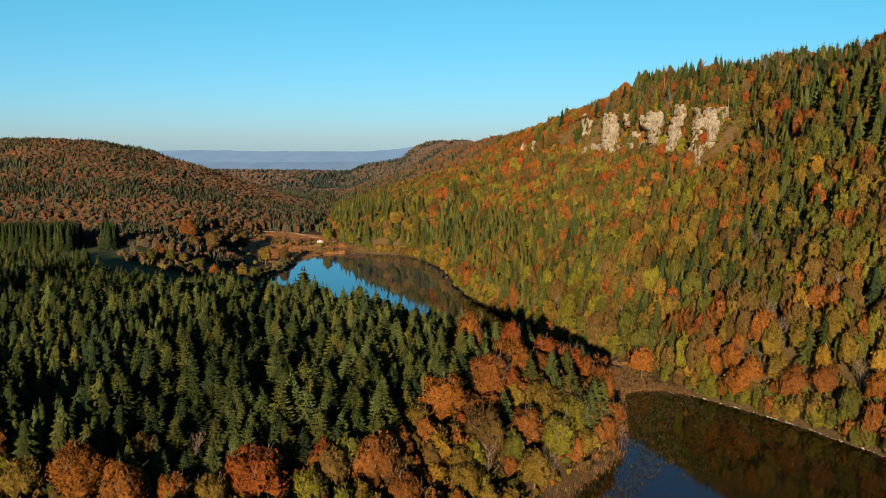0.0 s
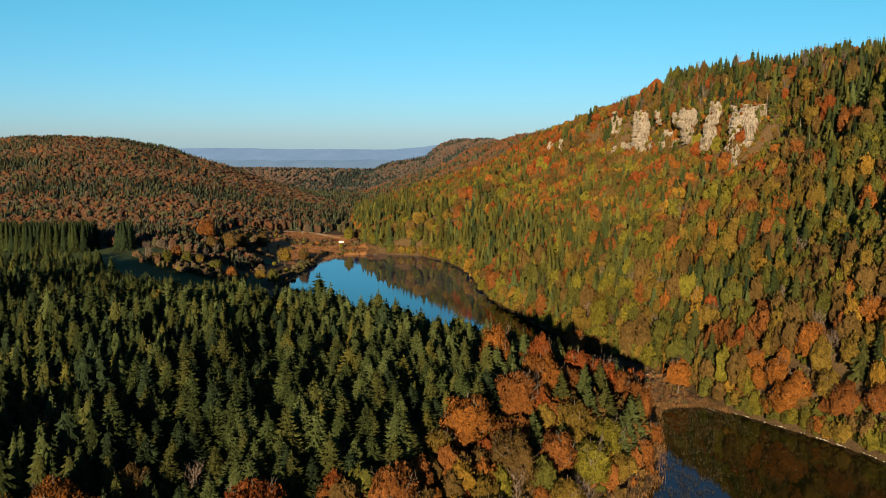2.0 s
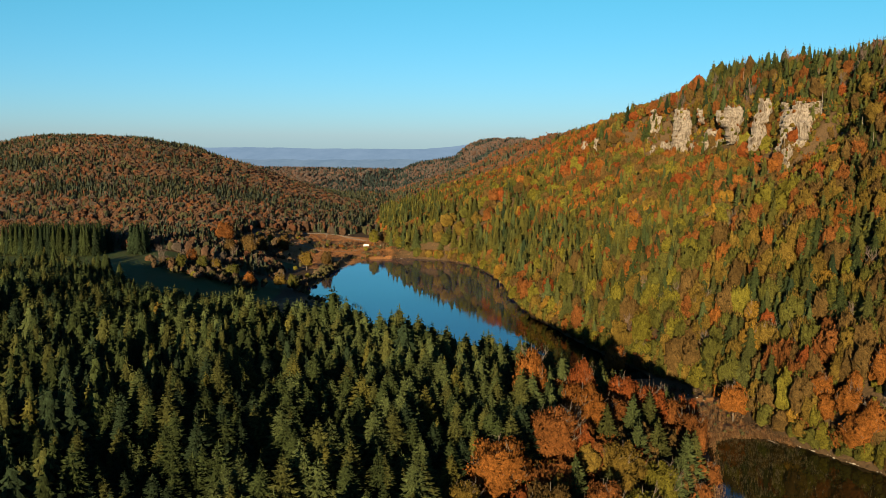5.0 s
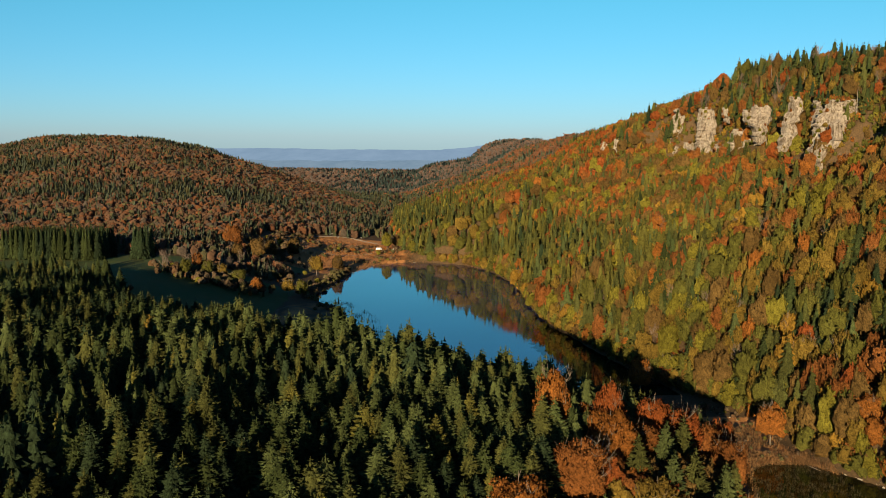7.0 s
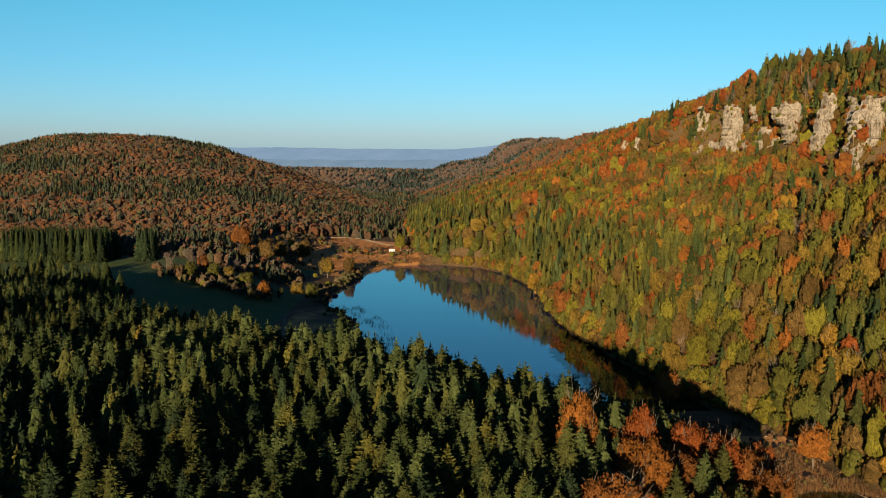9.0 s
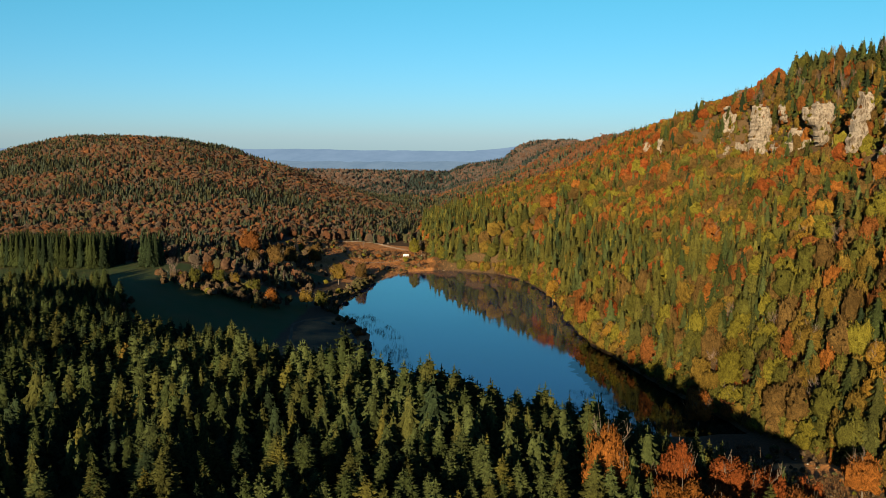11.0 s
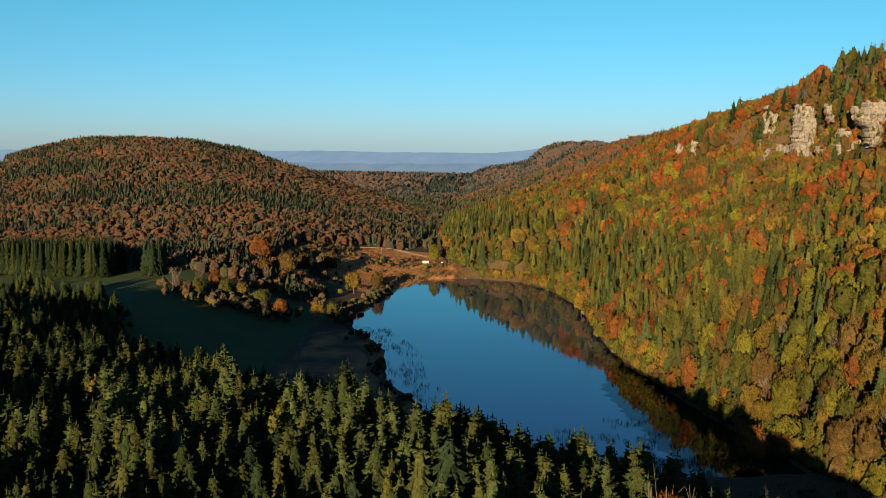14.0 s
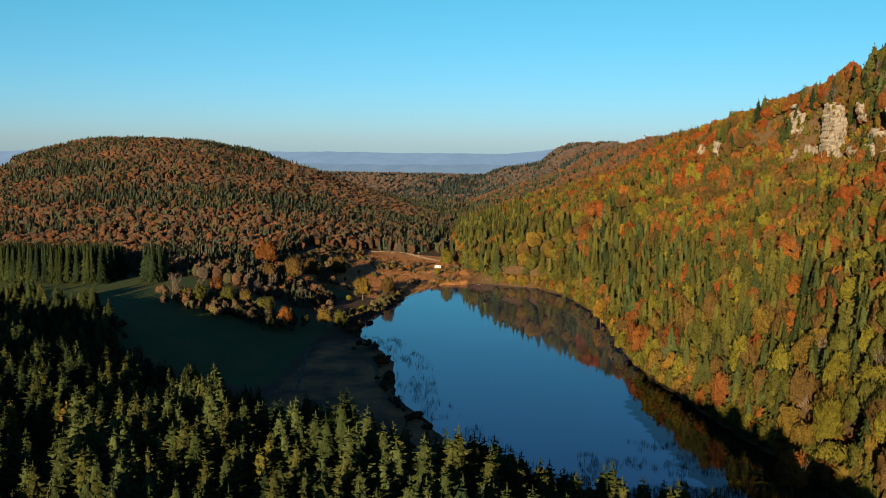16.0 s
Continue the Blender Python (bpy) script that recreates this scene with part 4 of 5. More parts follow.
share = 0.36 + 2.2 * (fnoise(x, y, 85, 41) - 0.5) + 0.25 * smooth(120, 20, x + 0.0 * y) * (y > 1250) * (x > -200) - 0.08 * (right_side(x, y) > 25)
cone = r.random(len(x)) < share
con = [(a, b, c - 2, r.uniform(11.5, 15), r.uniform(1.35, 1.8), pick(r, [4, 3, 0.6, 3, 2] if b < 2200 else [1, 2, 0, 6, 0])) for a, b, c in zip(x[cone], y[cone], z[cone])]
bro = [(a, b, c - 3.5, r.uniform(11, 15.5), r.uniform(0.95, 1.3) * (1.35 if b > 1730 or a > -100 else 1), pick(r, [2, 6, 0.6, 1, 3.5] if a > foot(b) else [3, 1.5, 5, 3, 0.3] if b > 2200 else [6, 3, 2.5, 1.5, 1])) for a, b, c in zip(x[~cone], y[~cone], z[~cone])]
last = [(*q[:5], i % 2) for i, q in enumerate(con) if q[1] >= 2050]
scatter("last_spruces", SPRUCE_FAR, last, LAST_HAZED_NEEDLES, "spruces tinted with haze on the low hills down the valley", "spruce wood")
scatter("far_spruces", SPRUCE_FAR, [q for q in con if q[1] < 2050], HAZED_NEEDLES, "dark spruces on the hills across the valley", "spruce wood")
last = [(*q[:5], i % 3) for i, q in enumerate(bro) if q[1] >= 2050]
scatter("last_autumn_wood", LEAFY_FAR, last, LAST_HAZED_LEAVES, "haze-tinted brown woods on the low hills down the valley", "autumn trees")
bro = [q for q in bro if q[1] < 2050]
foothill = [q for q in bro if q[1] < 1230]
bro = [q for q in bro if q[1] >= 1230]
scatter("foothill_autumn_wood", LEAFY_FOOT, foothill, HAZED_LEAVES, "rust and brown beeches at the foot of the hill across the lake", "autumn trees")
scatter("far_autumn_wood", LEAFY_FAR, bro, HAZED_LEAVES, "rust-coloured autumn wood on the hills across the valley", "autumn trees")

# spruce plantation at the back of the meadow
r = np.random.default_rng(8)
rows = []
for x0, x1, y0, y1, gap in ((-334, -262, 795, 828, 3.9), (-241, -229, 806, 822, 4.2)):
    px, py = spots(x0, x1, y0, y1, gap, 77)
    rows += [(a, b, float(height(a, b)), r.uniform(23.5, 26.5), 0.66, pick(r, [1, 4, 6, 1, 0])) for a, b in zip(px, py)]
scatter("spruce_plantation", SPRUCE_MID, rows, CONIFER, "tall even-aged spruces in a block behind the meadow", "spruce plantation")

# hedge of small trees between meadow and fen
rows = []
for k in range(150):
    t = r.random()
    px, py = -205 + 70 * t + r.normal(0, 5), 762 + 26 * t + r.normal(0, 9)
    rows.append((px, py, float(height(px, py)) - 0.2, r.uniform(3, 9.5), r.uniform(1.0, 1.5), pick(r, [0.5, 1.5, 0.2, 0.1, 1, 6, 7, 2])))
for k in range(330):
    px, py = r.uniform(-240, -125), r.uniform(850, 1010)
    if float(green_field(px, py)) > 0.15 or py > 950 and px > -150:
        continue
    rows.append((px, py, float(height(px, py)) - 0.2, r.uniform(3, 10), r.uniform(1.0, 1.5), pick(r, [1, 3, 0, 0.2, 1, 4, 8, 3])))
for k in range(170):
    px, py = r.uniform(94, 136), r.uniform(446, 520)
    rows.append((px, py, float(height(px, py)) - 0.2, r.uniform(1.0, 3.0), r.uniform(1.2, 1.8), pick(r, [0, 2, 0, 0, 1, 5, 6, 3])))
for k in range(120):
    py = r.uniform(800, 945)
    px = float(far_left(py)) - r.uniform(0.5, 15)
    rows.append((px, py, max(0.0, float(height(px, py)) - 0.3), r.uniform(2.5, 6.5), r.uniform(1.1, 1.6), pick(r, [0, 1, 0, 0, 1, 5, 4, 1])))
for k in range(110):
    px = r.uniform(-300, -135)
    py = min(582 + (-137 - px) * 1.38, 694) + r.normal(3, 7)
    rows.append((px, py, float(height(px, py)) - 0.3, r.uniform(3, 8), r.uniform(1.1, 1.5), pick(r, [1.5, 5, 1.5, 0, 0, 2, 4, 1])))
THICKET = [AUTUMN[0], leaf("twigs_rusty", (0.105, 0.058, 0.028)), AUTUMN[2], AUTUMN[3], AUTUMN[4], leaf("leaves_dull", (0.076, 0.066, 0.026)), leaf("twigs_tan", (0.106, 0.072, 0.041)), leaf("leaves_fawn", (0.098, 0.062, 0.030))]
scatter("hedge", LEAFY_LOW, rows, THICKET, "brown and green thicket round the meadow and fen", "thicket")

# bushes on the plain and the shores
BUSH = [leafy_shape(100 + i, 22, 0.09, 5, 8, 0.5, -0.1, 9) for i in range(5)]
rows = []
for i in range(2400):
    px, py = r.uniform(-185, -30), r.uniform(560, 1120)
    if lake_depth(px, py) > -1 or right_side(px, py) > 2 or near_hill(px, py) > 4:
        continue
    shore = -float(lake_depth(px, py)) < 9
    belt = 1040 < py < 1075 or 985 < py < 1012 and px > -95 or px < -150 and py > 860
    if py < 690 and not shore or (py < 930 and px > -130 and not shore and r.random() > 0.04) or (py > 930 and not belt and r.random() > 0.05) or along(np.array([px]), np.array([py]), [(-79, 1050), (-79, 1075)])[0] < 6:
        continue
    if float(green_field(px, py)) > 0.15:
        continue
    rows.append((px, py, float(height(px, py)) - 0.2, r.uniform(2.0, 5.0), r.uniform(0.9, 1.4), pick(r, [1, 2, 0, 0, 1, 5, 5, 2])))
scatter("bushes", BUSH, rows, THICKET, "low brown and green bushes on the fen and shores", "bushes")

# ---- reeds ----
REED = [material("reed_rust", (0.25, 0.100, 0.028), 0.9, 0.2, 0.2, 2, 0, 0.3, 0.15), material("reed_tan", (0.20, 0.105, 0.040), 0.9, 0.2, 0.2, 2, 0, 0.3, 0.15), material("reed_dull", (0.020, 0.020, 0.009), 0.9, 0.2, 0.2, 2, 0, 0.3), material("reed_brown", (0.036, 0.027, 0.010), 0.9, 0.2, 0.2, 2, 0, 0.3)]


def reed_tuft(seed, k=6):
    r = np.random.default_rng(seed)
    V, T = [], []
    for i in range(k):
        a, q = r.random() * 6.28, r.uniform(0, 0.5)
        x, y, t = q * math.cos(a), q * math.sin(a), r.random() * 6.28
        w, h = 0.022, r.uniform(0.6, 1.0)
        c, s = math.cos(t) * w, math.sin(t) * w
        V += [(x - c, y - s, -0.15), (x + c, y + s, -0.15), (x + r.normal(0, 0.1), y + r.normal(0, 0.1), h)]
        T.append((3 * i, 3 * i + 1, 3 * i + 2))
    V, T = np.array(V), np.array(T)
    return outward(V, T, cone_normals(V))


TUFTS = [reed_tuft(i) for i in range(6)]
r = np.random.default_rng(9)
rows = []


def reeds(n, x0, x1, y0, y1, dmin, dmax, tall, mat, thin=0.0):
    px, py = r.uniform(x0, x1, n), r.uniform(y0, y1, n)
    d = lake_depth(px, py)
    ok = (d > dmin) & (d < dmax) & (vnoise(px, py, 6, 5) > thin)
    for a, b in zip(px[ok], py[ok]):
        rows.append((a, b, max(0.0, float(height(a, b))), r.uniform(0.7, 1.2) * tall, r.uniform(0.5, 1.0) * 1.2 / tall * 2, mat))


reeds(3600, 96, 140, 432, 452, -6, 3, 1.8, 1)
reeds(11000, 30, 112, 270, 440, -6, 3, 2.0, 1)
reeds(9000, 40, 140, 270, 444, 2, 24, 1.5, 3, 0.3)
reeds(2500, 50, 160, 270, 440, 14, 44, 1.3, 3, 0.6)
reeds(9000, -110, 20, 530, 790, 1, 20, 1.9, 2, 0.45)
reeds(4200, 10, 115, 530, 566, 0, 26, 1.8, 2, 0.4)
reeds(2600, 20, 110, 532, 600, 4, 50, 1.8, 2, 0.5)
reeds(4200, -112, 20, 930, 1016, -10, 2, 2.0, 1)
reeds(3000, -75, 20, 985, 1032, -18, 1, 2.3, 1)
reeds(5200, 92, 138, 438, 525, -45, -1, 1.4, 1, 0.3)
reeds(2600, 92, 138, 438, 525, -45, -1, 1.2, 2, 0.4)
reeds(15000, -160, -42, 935, 1110, -140, -5, 1.5, 0, 0.3)
scatter("reeds", TUFTS, rows, REED, "tan and rust reeds standing along the shores", "reeds")

# ---- rock faces ----


LEDGES = []


def cliff(y, rows, label, deep=16, seed=1):
    """A limestone face turned to the south-west. rows: height, west edge, east edge, from the foot up."""
    rr = np.random.default_rng(seed)
    zs, lo, hi = (np.array(q, float) for q in zip(*rows))
    nu, nv = max(10, int((hi - lo).max() / 0.7)), max(12, int((zs[-1] - zs[0]) / 0.8))
    U, W = np.meshgrid(np.linspace(0, 1, nu), np.linspace(0, 1, nv))
    Z = zs[0] + (zs[-1] - zs[0]) * W
    L, R = np.interp(Z, zs, lo), np.interp(Z, zs, hi)
    jag = 5.0 * (fnoise(Z, Z * 0 + seed * 31, 5, 1) - 0.5) + 2.0 * (vnoise(Z, U * 0 + seed * 17, 1.6, 4) - 0.5)
    X = L + jag + (R - L) * U
    edge = np.minimum(np.minimum(U, 1 - U) * 2.4, np.minimum(W * 3, (1 - W) * 3)).clip(0, 1) ** 0.35
    near1, near2, lift = np.full(X.shape, 1e9), np.full(X.shape, 1e9), np.zeros(X.shape)
    for size in (1.0, 0.45):
        count = int((hi.max() - lo.min()) * (zs[-1] - zs[0]) / (70 * size * size)) + 4
        near1[:], near2[:] = 1e9, 1e9
        add = np.zeros(X.shape)
        for k in range(count):
            cx, cz = rr.uniform(lo.min(), hi.max()), rr.uniform(zs[0], zs[-1])
            dx, dz = X - 0.30 * (Z - zs[0]) - cx + 0.30 * (cz - zs[0]), (Z - cz) * 0.50
            dd = np.hypot(dx, dz)
            tilt = rr.uniform(-0.95, 0.80) * dx + rr.uniform(-0.6, 1.0) * dz + rr.uniform(-2.6, 2.6) * size
            first = dd < near1
            near2 = np.where(first, near1, np.minimum(near2, dd))
            add = np.where(first, tilt, add)
            near1 = np.where(first, dd, near1)
        lift += add * (1.0 if size == 1.0 else 0.45) - 1.9 * size * np.exp(-((near2 - near1) / (0.35 * size)) ** 2)
    out = 1.05 * lift + 1.6 * (fnoise(X, Z * 0.5, 9, seed) - 0.5) + 0.35 * (vnoise(X, Z, 1.1, seed + 8) - 0.5) + 3
    split = np.abs(fnoise(X - 0.25 * Z, Z * 0.16, 3.2, seed + 20) - 0.5)
    out = out - 1.5 * np.exp(-(split / 0.035) ** 2)
    Y = y - out * edge + (1 - edge) * deep + 9 * W
    X = X - 0.22 * out * edge
    Z2 = Z + 0.8 * (fnoise(X, Y, 3, seed + 9) - 0.5)
    for k in range(int(0.014 * nu * nv)):
        a, q = rr.integers(nv), rr.integers(nu)
        if rr.random() < 0.35 + 0.65 * (1 - edge[a, q]):
            LEDGES.append((X[a, q], Y[a, q] - 0.3, Z2[a, q] - 1.0, rr.uniform(1.4, 4.6), rr.uniform(1.1, 1.6), int(rr.choice([0, 1, 4, 5, 5, 6, 7]))))
    for a in range(nv):
        for q in ((0, nu - 1) if a < nv - 2 else range(0, nu, 2)):
            if rr.random() < (0.16 if zs[-1] - zs[0] > 50 else 0.22):
                LEDGES.append((X[a, q] + rr.normal(0, 0.8), Y[a, q] - rr.uniform(2, 6), Z2[a, q] - 2.0, rr.uniform(2.5, 5.5), rr.uniform(1.0, 1.4), int(rr.choice([0, 1, 1, 4, 5, 5, 6, 7]))))
    V = np.stack([X, Y, Z2], -1).reshape(-1, 3)
    i = (np.arange(nv - 1)[:, None] * nu + np.arange(nu - 1)[None]).ravel()
    ob = new("rock_face", mesh_of("rock_face", V, np.stack([i, i + 1, i + nu + 1, i + nu], -1), [ROCK]))
    return tagged(ob, label, "cliff", "limestone cliffs")


cliff(703, [(84, 216, 218.5), (90, 218, 222), (98, 221, 229), (110, 224, 239), (121, 228, 253), (134, 233, 267), (145, 240, 262)], "broad pale limestone face slanting up the mountainside", seed=2)
cliff(734, [(122, 236, 241), (135, 236.5, 241.5), (145, 238, 241)], "thin limestone pillar beside the broad face", 10, 3)
cliff(746, [(110, 218, 223), (123, 220.5, 230), (135, 224.5, 234), (148, 228, 235)], "slender leaning limestone rib", 12, 4)
cliff(838, [(114, 229, 237), (127, 230, 241), (133, 225, 244), (146, 232, 244)], "pale limestone block below the ridge", 14, 5)
cliff(849, [(129, 225, 233), (142, 225.5, 232)], "small limestone knob below the ridge", 9, 6)
cliff(858, [(101, 213, 221), (110, 214, 229), (117, 217, 237), (127, 221, 239)], "broken limestone step among trees", 12, 7)
cliff(889, [(131, 218.5, 223.5), (145, 220, 224)], "narrow limestone needle below the ridge", 8, 8)
cliff(879, [(103, 211, 219), (115, 211, 220)], "low limestone step among trees", 9, 9)
cliff(909, [(92, 203, 219), (105, 203, 219), (119, 204, 220), (134, 205, 221), (146, 207, 217)], "tall pale limestone pillar", 16, 10)
cliff(943, [(89, 182, 197), (99, 183, 199), (108, 184, 201), (119, 186, 202), (132, 191, 203), (146, 195, 204)], "stepped limestone buttress under the ridge", 16, 11)
cliff(923, [(99, 198, 208), (116, 196, 205)], "low limestone outcrop between pillars", 9, 12)
cliff(1000, [(95, 178, 192), (103, 179, 194), (111, 180, 192), (119, 181, 189)], "small limestone outcrop on the ridge", 10, 13)
cliff(1064, [(92, 157, 170), (102, 157, 171), (112, 158, 170), (119, 160, 168)], "pale limestone knob on the ridge", 10, 14)
cliff(1078, [(94, 146, 155), (104, 146, 157), (116, 148, 155)], "small pale limestone knob on the ridge", 10, 15)
cliff(638, [(115, 255, 260), (125, 257, 262)], "small limestone outcrop in the wood", 7, 16)

scatter("ledge_shrubs", SHRUB, LEDGES, AUTUMN, "shrubs clinging to the ledges of the cliffs", "shrubs")

# ---- far plateau, beyond everything ----


# Aerial haze painted as a glow: the far sheets emit their own colour.
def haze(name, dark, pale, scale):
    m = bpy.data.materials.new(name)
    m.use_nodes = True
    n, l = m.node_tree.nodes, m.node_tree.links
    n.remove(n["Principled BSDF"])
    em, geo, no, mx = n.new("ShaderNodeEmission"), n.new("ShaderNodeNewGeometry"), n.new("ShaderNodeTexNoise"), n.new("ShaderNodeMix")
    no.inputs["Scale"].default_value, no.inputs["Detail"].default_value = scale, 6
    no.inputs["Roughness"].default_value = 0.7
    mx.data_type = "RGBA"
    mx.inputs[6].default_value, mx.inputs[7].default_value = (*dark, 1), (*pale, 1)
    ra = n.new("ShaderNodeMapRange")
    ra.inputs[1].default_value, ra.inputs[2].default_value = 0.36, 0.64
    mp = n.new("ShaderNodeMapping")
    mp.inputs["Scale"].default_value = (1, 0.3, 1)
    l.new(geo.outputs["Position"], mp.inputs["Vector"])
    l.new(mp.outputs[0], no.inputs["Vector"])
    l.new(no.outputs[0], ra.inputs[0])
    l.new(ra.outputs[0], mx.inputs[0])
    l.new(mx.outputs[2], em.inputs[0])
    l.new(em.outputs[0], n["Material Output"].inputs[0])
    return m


def distance(x0, x1, nx, y0, y1, top, rough, bumpy, mat, label):
    """A rising sheet of far country, from its near foot to its skyline."""
    xs, vs = np.linspace(x0, x1, nx), np.linspace(0, 1, 30)
    X, W = np.meshgrid(xs, vs)
    Y = y0 + (y1 - y0) * W - 0.00008 * X ** 2
    Z = -12 + (top(X) + 12) * W ** 0.8 + bumpy * (fnoise(X, Y, 260, 8) - 0.5) * np.sin(W * 3.14) + rough * (fnoise(X, Y, 14, 5) - 0.5) * W
    V = np.stack([X, Y, Z], -1).reshape(-1, 3)
    i = (np.arange(29)[:, None] * nx + np.arange(nx - 1)[None]).ravel()
    ob = new("backdrop", mesh_of("backdrop", V, np.stack([i, i + 1, i + nx + 1, i + nx], -1), [mat], None, True))
    tagged(ob, label, "hills", kind="structure")


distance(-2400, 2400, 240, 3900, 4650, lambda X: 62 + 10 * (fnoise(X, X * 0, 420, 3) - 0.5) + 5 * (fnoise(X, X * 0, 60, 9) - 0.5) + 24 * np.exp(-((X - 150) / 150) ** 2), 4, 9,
         haze("distant_haze", (0.082, 0.122, 0.168), (0.096, 0.138, 0.186), 0.012), "wooded far plateau in pale blue painted haze")
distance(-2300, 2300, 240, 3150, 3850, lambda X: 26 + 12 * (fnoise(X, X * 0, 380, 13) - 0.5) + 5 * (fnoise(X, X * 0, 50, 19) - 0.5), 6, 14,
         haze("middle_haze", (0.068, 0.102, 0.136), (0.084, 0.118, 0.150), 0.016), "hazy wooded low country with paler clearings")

# ---- small things on the plain and the shores ----


def box(bm, x, y, z, sx, sy, sz, bevel=0.0, taper=1.0):
    """A box standing on z, with its upper face drawn in by taper."""
    made = bmesh.ops.create_cube(bm, size=1.0)["verts"]
    for v in made:
        k = taper if v.co.z > 0 else 1.0
        v.co = Vector((x + v.co.x * sx * k, y + v.co.y * sy * k, z + (v.co.z + 0.5) * sz))
    if bevel:
        es = list({e for v in made for e in v.link_edges})
        bmesh.ops.bevel(bm, geom=es, offset=bevel, segments=2, affect="EDGES", profile=0.6)


def wheel(bm, x, y, r, w):
    made = bmesh.ops.create_cone(bm, cap_ends=True, segments=14, radius1=r, radius2=r, depth=w)["verts"]
    for v in made:
        v.co = Vector((x + v.co.x, y + v.co.z, r + v.co.y))


def piece(name, draw, mat, parent, label=""):
    bm = bmesh.new()
    draw(bm)
    me = bpy.data.meshes.new(name)
    bm.to_mesh(me)
    bm.free()
    me.materials.append(mat)
    return part(name, me, parent, label)


WHITE = material("white_paint", (0.62, 0.62, 0.60), 0.35, 0.06, 0.6, 4, spec=0.5)
GLASS = material("dark_glass", (0.015, 0.018, 0.02), 0.08, 0.05, 0.5, 3, spec=0.6)
RUBBER = material("tyre_rubber", (0.02, 0.02, 0.02), 0.9)
PLANK = material("weathered_planks", (0.17, 0.145, 0.115), 0.9, 0.3, 0.4, 5)


def base(name, x, y, turn, label, category, group="", lift=0.0):
    ob = new(name)
    ob.empty_display_size = 0.1
    ob.matrix_basis = pose(x, y, float(height(x, y)) + lift, 0, 0, turn)
    return tagged(ob, label, category, group)


def vehicle(x, y, turn, van):
    L, W, H = (5.6, 2.0, 2.4) if van else (4.2, 1.75, 0.85)
    ob = base("van" if van else "car", x, y, turn, "white van parked beside the lake track" if van else "white car parked under the trees", "vehicle", "parked vehicles")
    if van:
        piece("body", lambda bm: box(bm, 0, 0, 0.35, L, W, H - 0.35, 0.18, 0.93), WHITE, ob)
        piece("windscreen", lambda bm: box(bm, L / 2 - 0.12, 0, 1.25, 0.16, W * 0.82, 0.75, 0.03), GLASS, ob, "dark windscreen")
        for s in (-1, 1):
            piece("side_window", lambda bm: box(bm, 1.5, s * (W / 2 - 0.06), 1.3, 1.1, 0.06, 0.6, 0.02), GLASS, ob, "dark side window")
    else:
        piece("body", lambda bm: box(bm, 0, 0, 0.28, L, W, H - 0.1, 0.16, 0.95), WHITE, ob)
        piece("cabin", lambda bm: box(bm, -0.2, 0, 0.98, 2.3, W * 0.9, 0.52, 0.12, 0.78), GLASS, ob, "dark glazed cabin")
        piece("roof", lambda bm: box(bm, -0.2, 0, 1.47, 1.75, W * 0.68, 0.06, 0.02), WHITE, ob)
    for a in (-1, 1):
        for s in (-1, 1):
            piece("wheel", lambda bm: wheel(bm, a * L * 0.31, s * (W / 2 - 0.1), 0.34, 0.22), RUBBER, ob, "black tyre")


vehicle(-79, 1067, 12, True)
vehicle(-63, 1073, -8, False)


def jetty(x, y, turn):
    ob = base("jetty", x, y, turn, "small weathered wooden jetty on the far shore", "jetty")
    for i in range(9):
        piece("plank", lambda bm: box(bm, -2.4 + 0.6 * i, 0, 0.45, 0.54, 2.0, 0.07, 0.01), PLANK, ob)
    for a in (-2.3, 0, 2.3):
        for s in (-0.9, 0.9):
            piece("post", lambda bm: box(bm, a, s, -0.8, 0.14, 0.14, 1.25, 0.02), PLANK, ob)


jetty(-40, 1011, 100)


def sign_post(x, y, turn, tall):
    ob = base("sign_post", x, y, turn, "grey wooden post with a small board", "post", "posts by the road")
    piece("post", lambda bm: box(bm, 0, 0, -0.3, 0.22, 0.22, tall + 0.3, 0.03), PLANK, ob)
    piece("board", lambda bm: box(bm, 0, 0, tall - 1.0, 1.9, 0.12, 0.7, 0.02), PLANK, ob)


sign_post(-126, 1112, 8, 4.2)
sign_post(-104, 1136, 20, 3.4)
sign_post(-136, 1140, -10, 3.0)


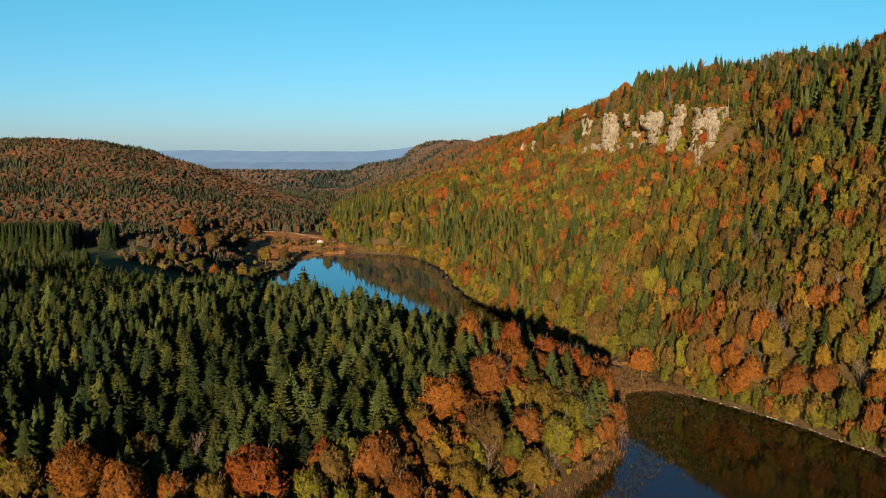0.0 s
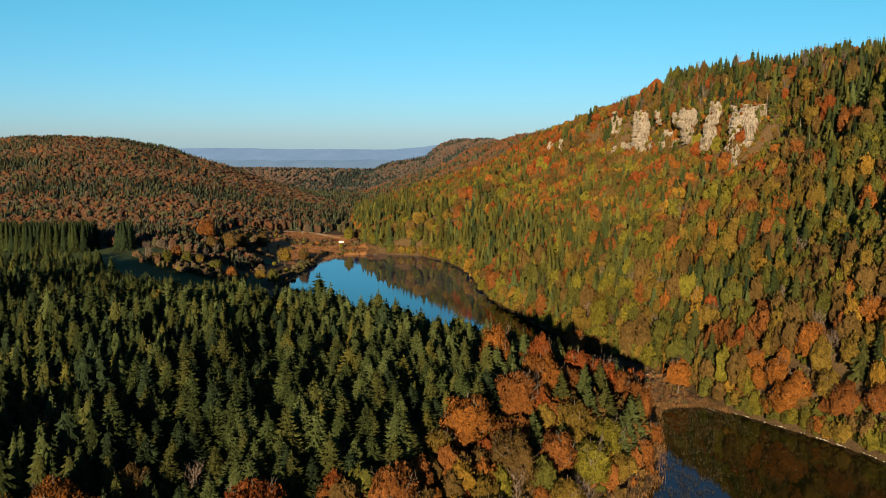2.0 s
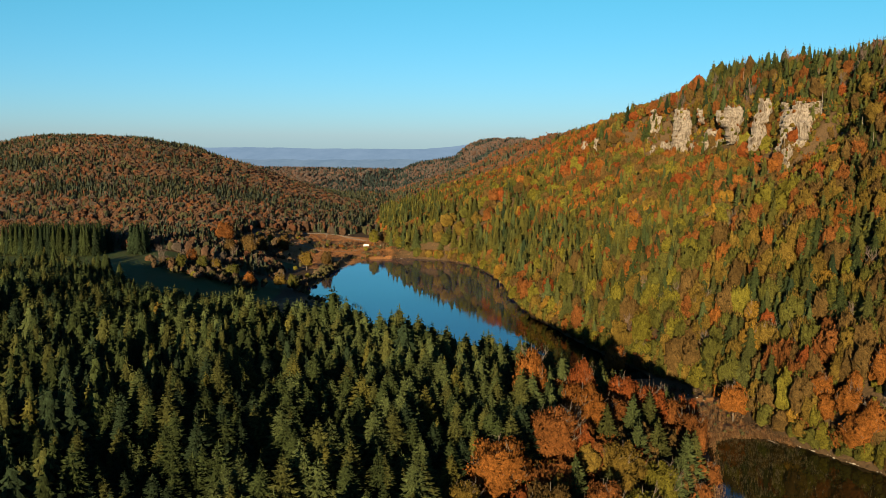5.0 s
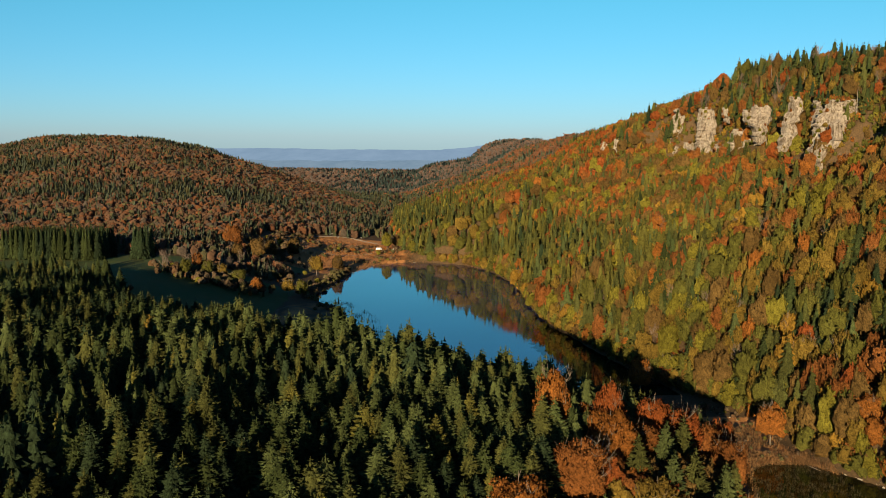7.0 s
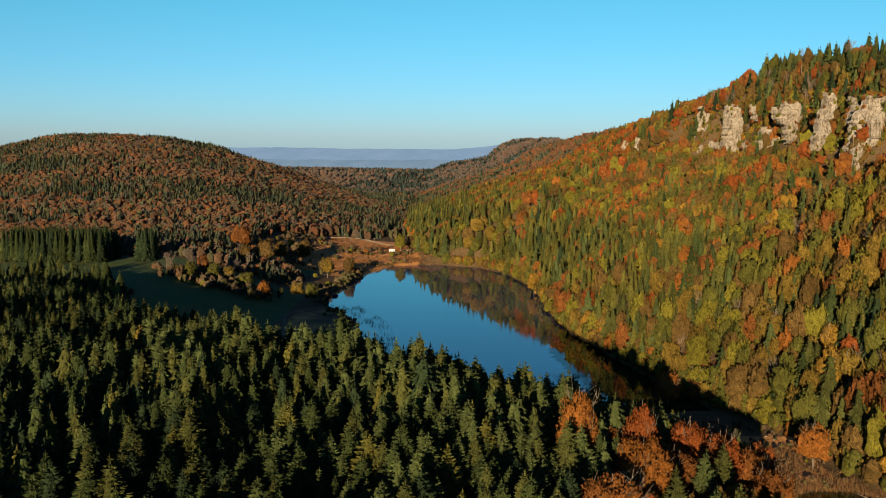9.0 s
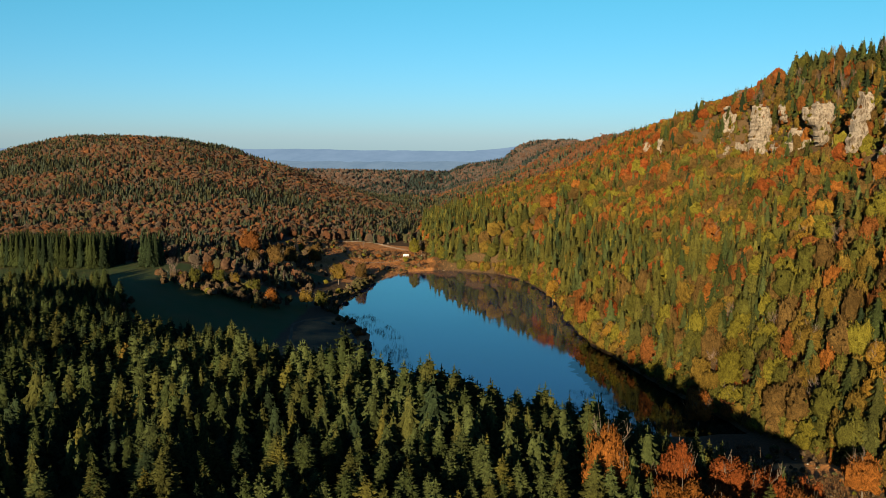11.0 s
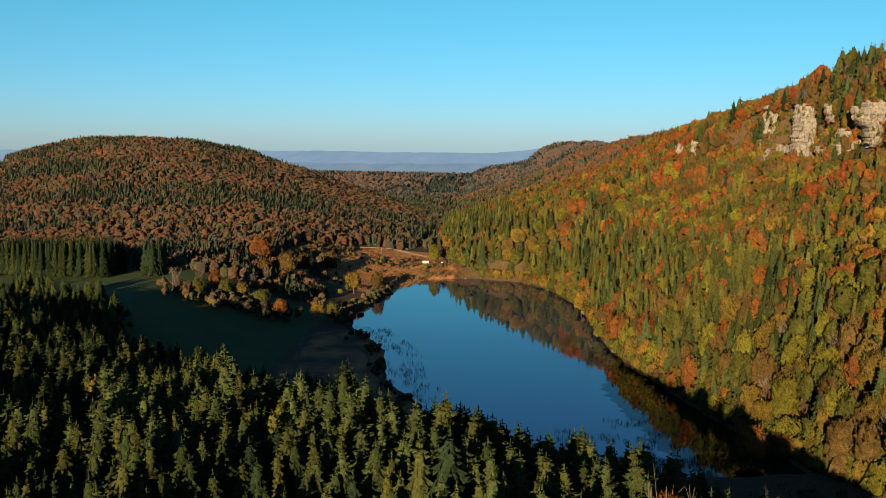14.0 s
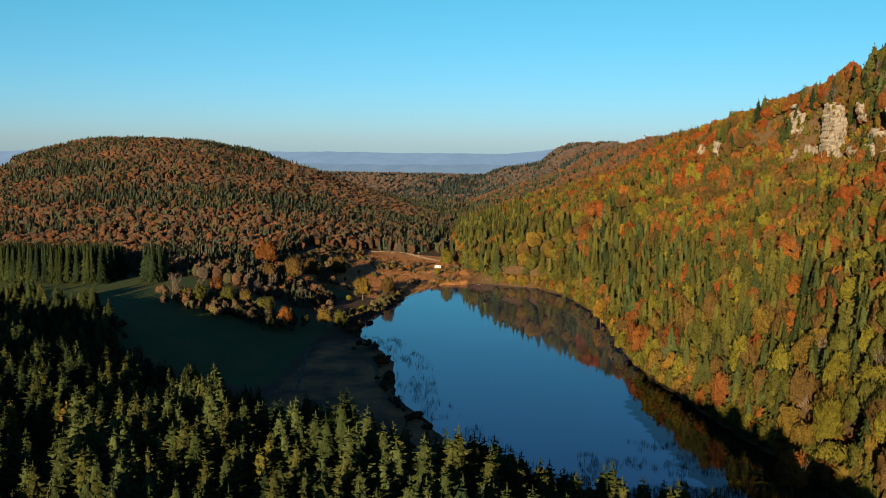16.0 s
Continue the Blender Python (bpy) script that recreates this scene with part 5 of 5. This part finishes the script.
def boulder_mesh(seed):
    bm = bmesh.new()
    bmesh.ops.create_icosphere(bm, subdivisions=2, radius=0.5)
    rr = np.random.default_rng(seed)
    for v in bm.verts:
        k = 1 + 0.35 * (noise.noise(v.co * 2.1 + Vector((seed * 7.3, 0, 0)))) + rr.uniform(-0.05, 0.05)
        v.co = Vector((v.co.x * k * 1.25, v.co.y * k, v.co.z * k * 0.7))
    me = bpy.data.meshes.new("boulder")
    bm.to_mesh(me)
    bm.free()
    me.materials.append(MATS.get("shore_stone") or material("shore_stone", (0.24, 0.205, 0.155), 0.9, 0.3, 0.5, 3, 0.05))
    return me


STONES = [boulder_mesh(i) for i in range(5)]
rs = np.random.default_rng(21)
for y in np.arange(322, 444, 0.62):
    q = rs.uniform(0.35, 1.1) * (1.0 if y < 430 else 0.8)
    x = float(near_right(y)) + rs.normal(0.3, 0.5)
    ob = new("stone", STONES[rs.integers(5)])
    ob.matrix_basis = Matrix.LocRotScale((x, y, 0.02), Euler((rs.normal(0, 0.2), rs.normal(0, 0.2), rs.random() * 6.28)), (q, q, q))
    tagged(ob, "pale limestone boulder at the water's edge", "stone", "stones along the shore")
for x, y, q in ((-196, 757, 2.6), (-190, 760, 2.0), (-184, 764, 2.2), (116, 505, 0.9), (119, 500, 0.7), (121, 496, 0.8)):
    ob = new("stone", STONES[int(q * 3) % 5])
    ob.matrix_basis = Matrix.LocRotScale((x, y, float(height(x, y)) + 0.2 * q), Euler((0.1, 0, q)), (q, q, q))
    tagged(ob, "large pale boulder lying in the grass", "stone", "boulders in the grass")


def log_mesh():
    v, t = tube([(0, 0, 0), (0.02, 0.03, 1.6), (-0.05, 0.0, 3.4), (0.06, 0.05, 5.2)], [0.17, 0.15, 0.12, 0.06], 7)
    w, u = tube([(0.0, 0.05, 2.6), (0.5, 0.3, 3.3)], [0.06, 0.02], 5)
    return mesh_of("driftwood", *joined([(v, t), (w, u)]), [BARK_PALE])


LOG = log_mesh()
for x, y, a, k in ((150, 424, 40, 1.0), (140, 436, 70, 0.8), (168, 391, 115, 1.1), (176, 373, 60, 0.9), (132, 442, 20, 1.2), (113, 508, 140, 1.2)):
    ob = new("log", LOG)
    ob.matrix_basis = pose(x, y, max(0.0, float(height(x, y))) + 0.12, 88, 0, a) @ Matrix.Diagonal((k, k, k, 1))
    tagged(ob, "bleached fallen log lying at the shore", "log", "fallen logs")
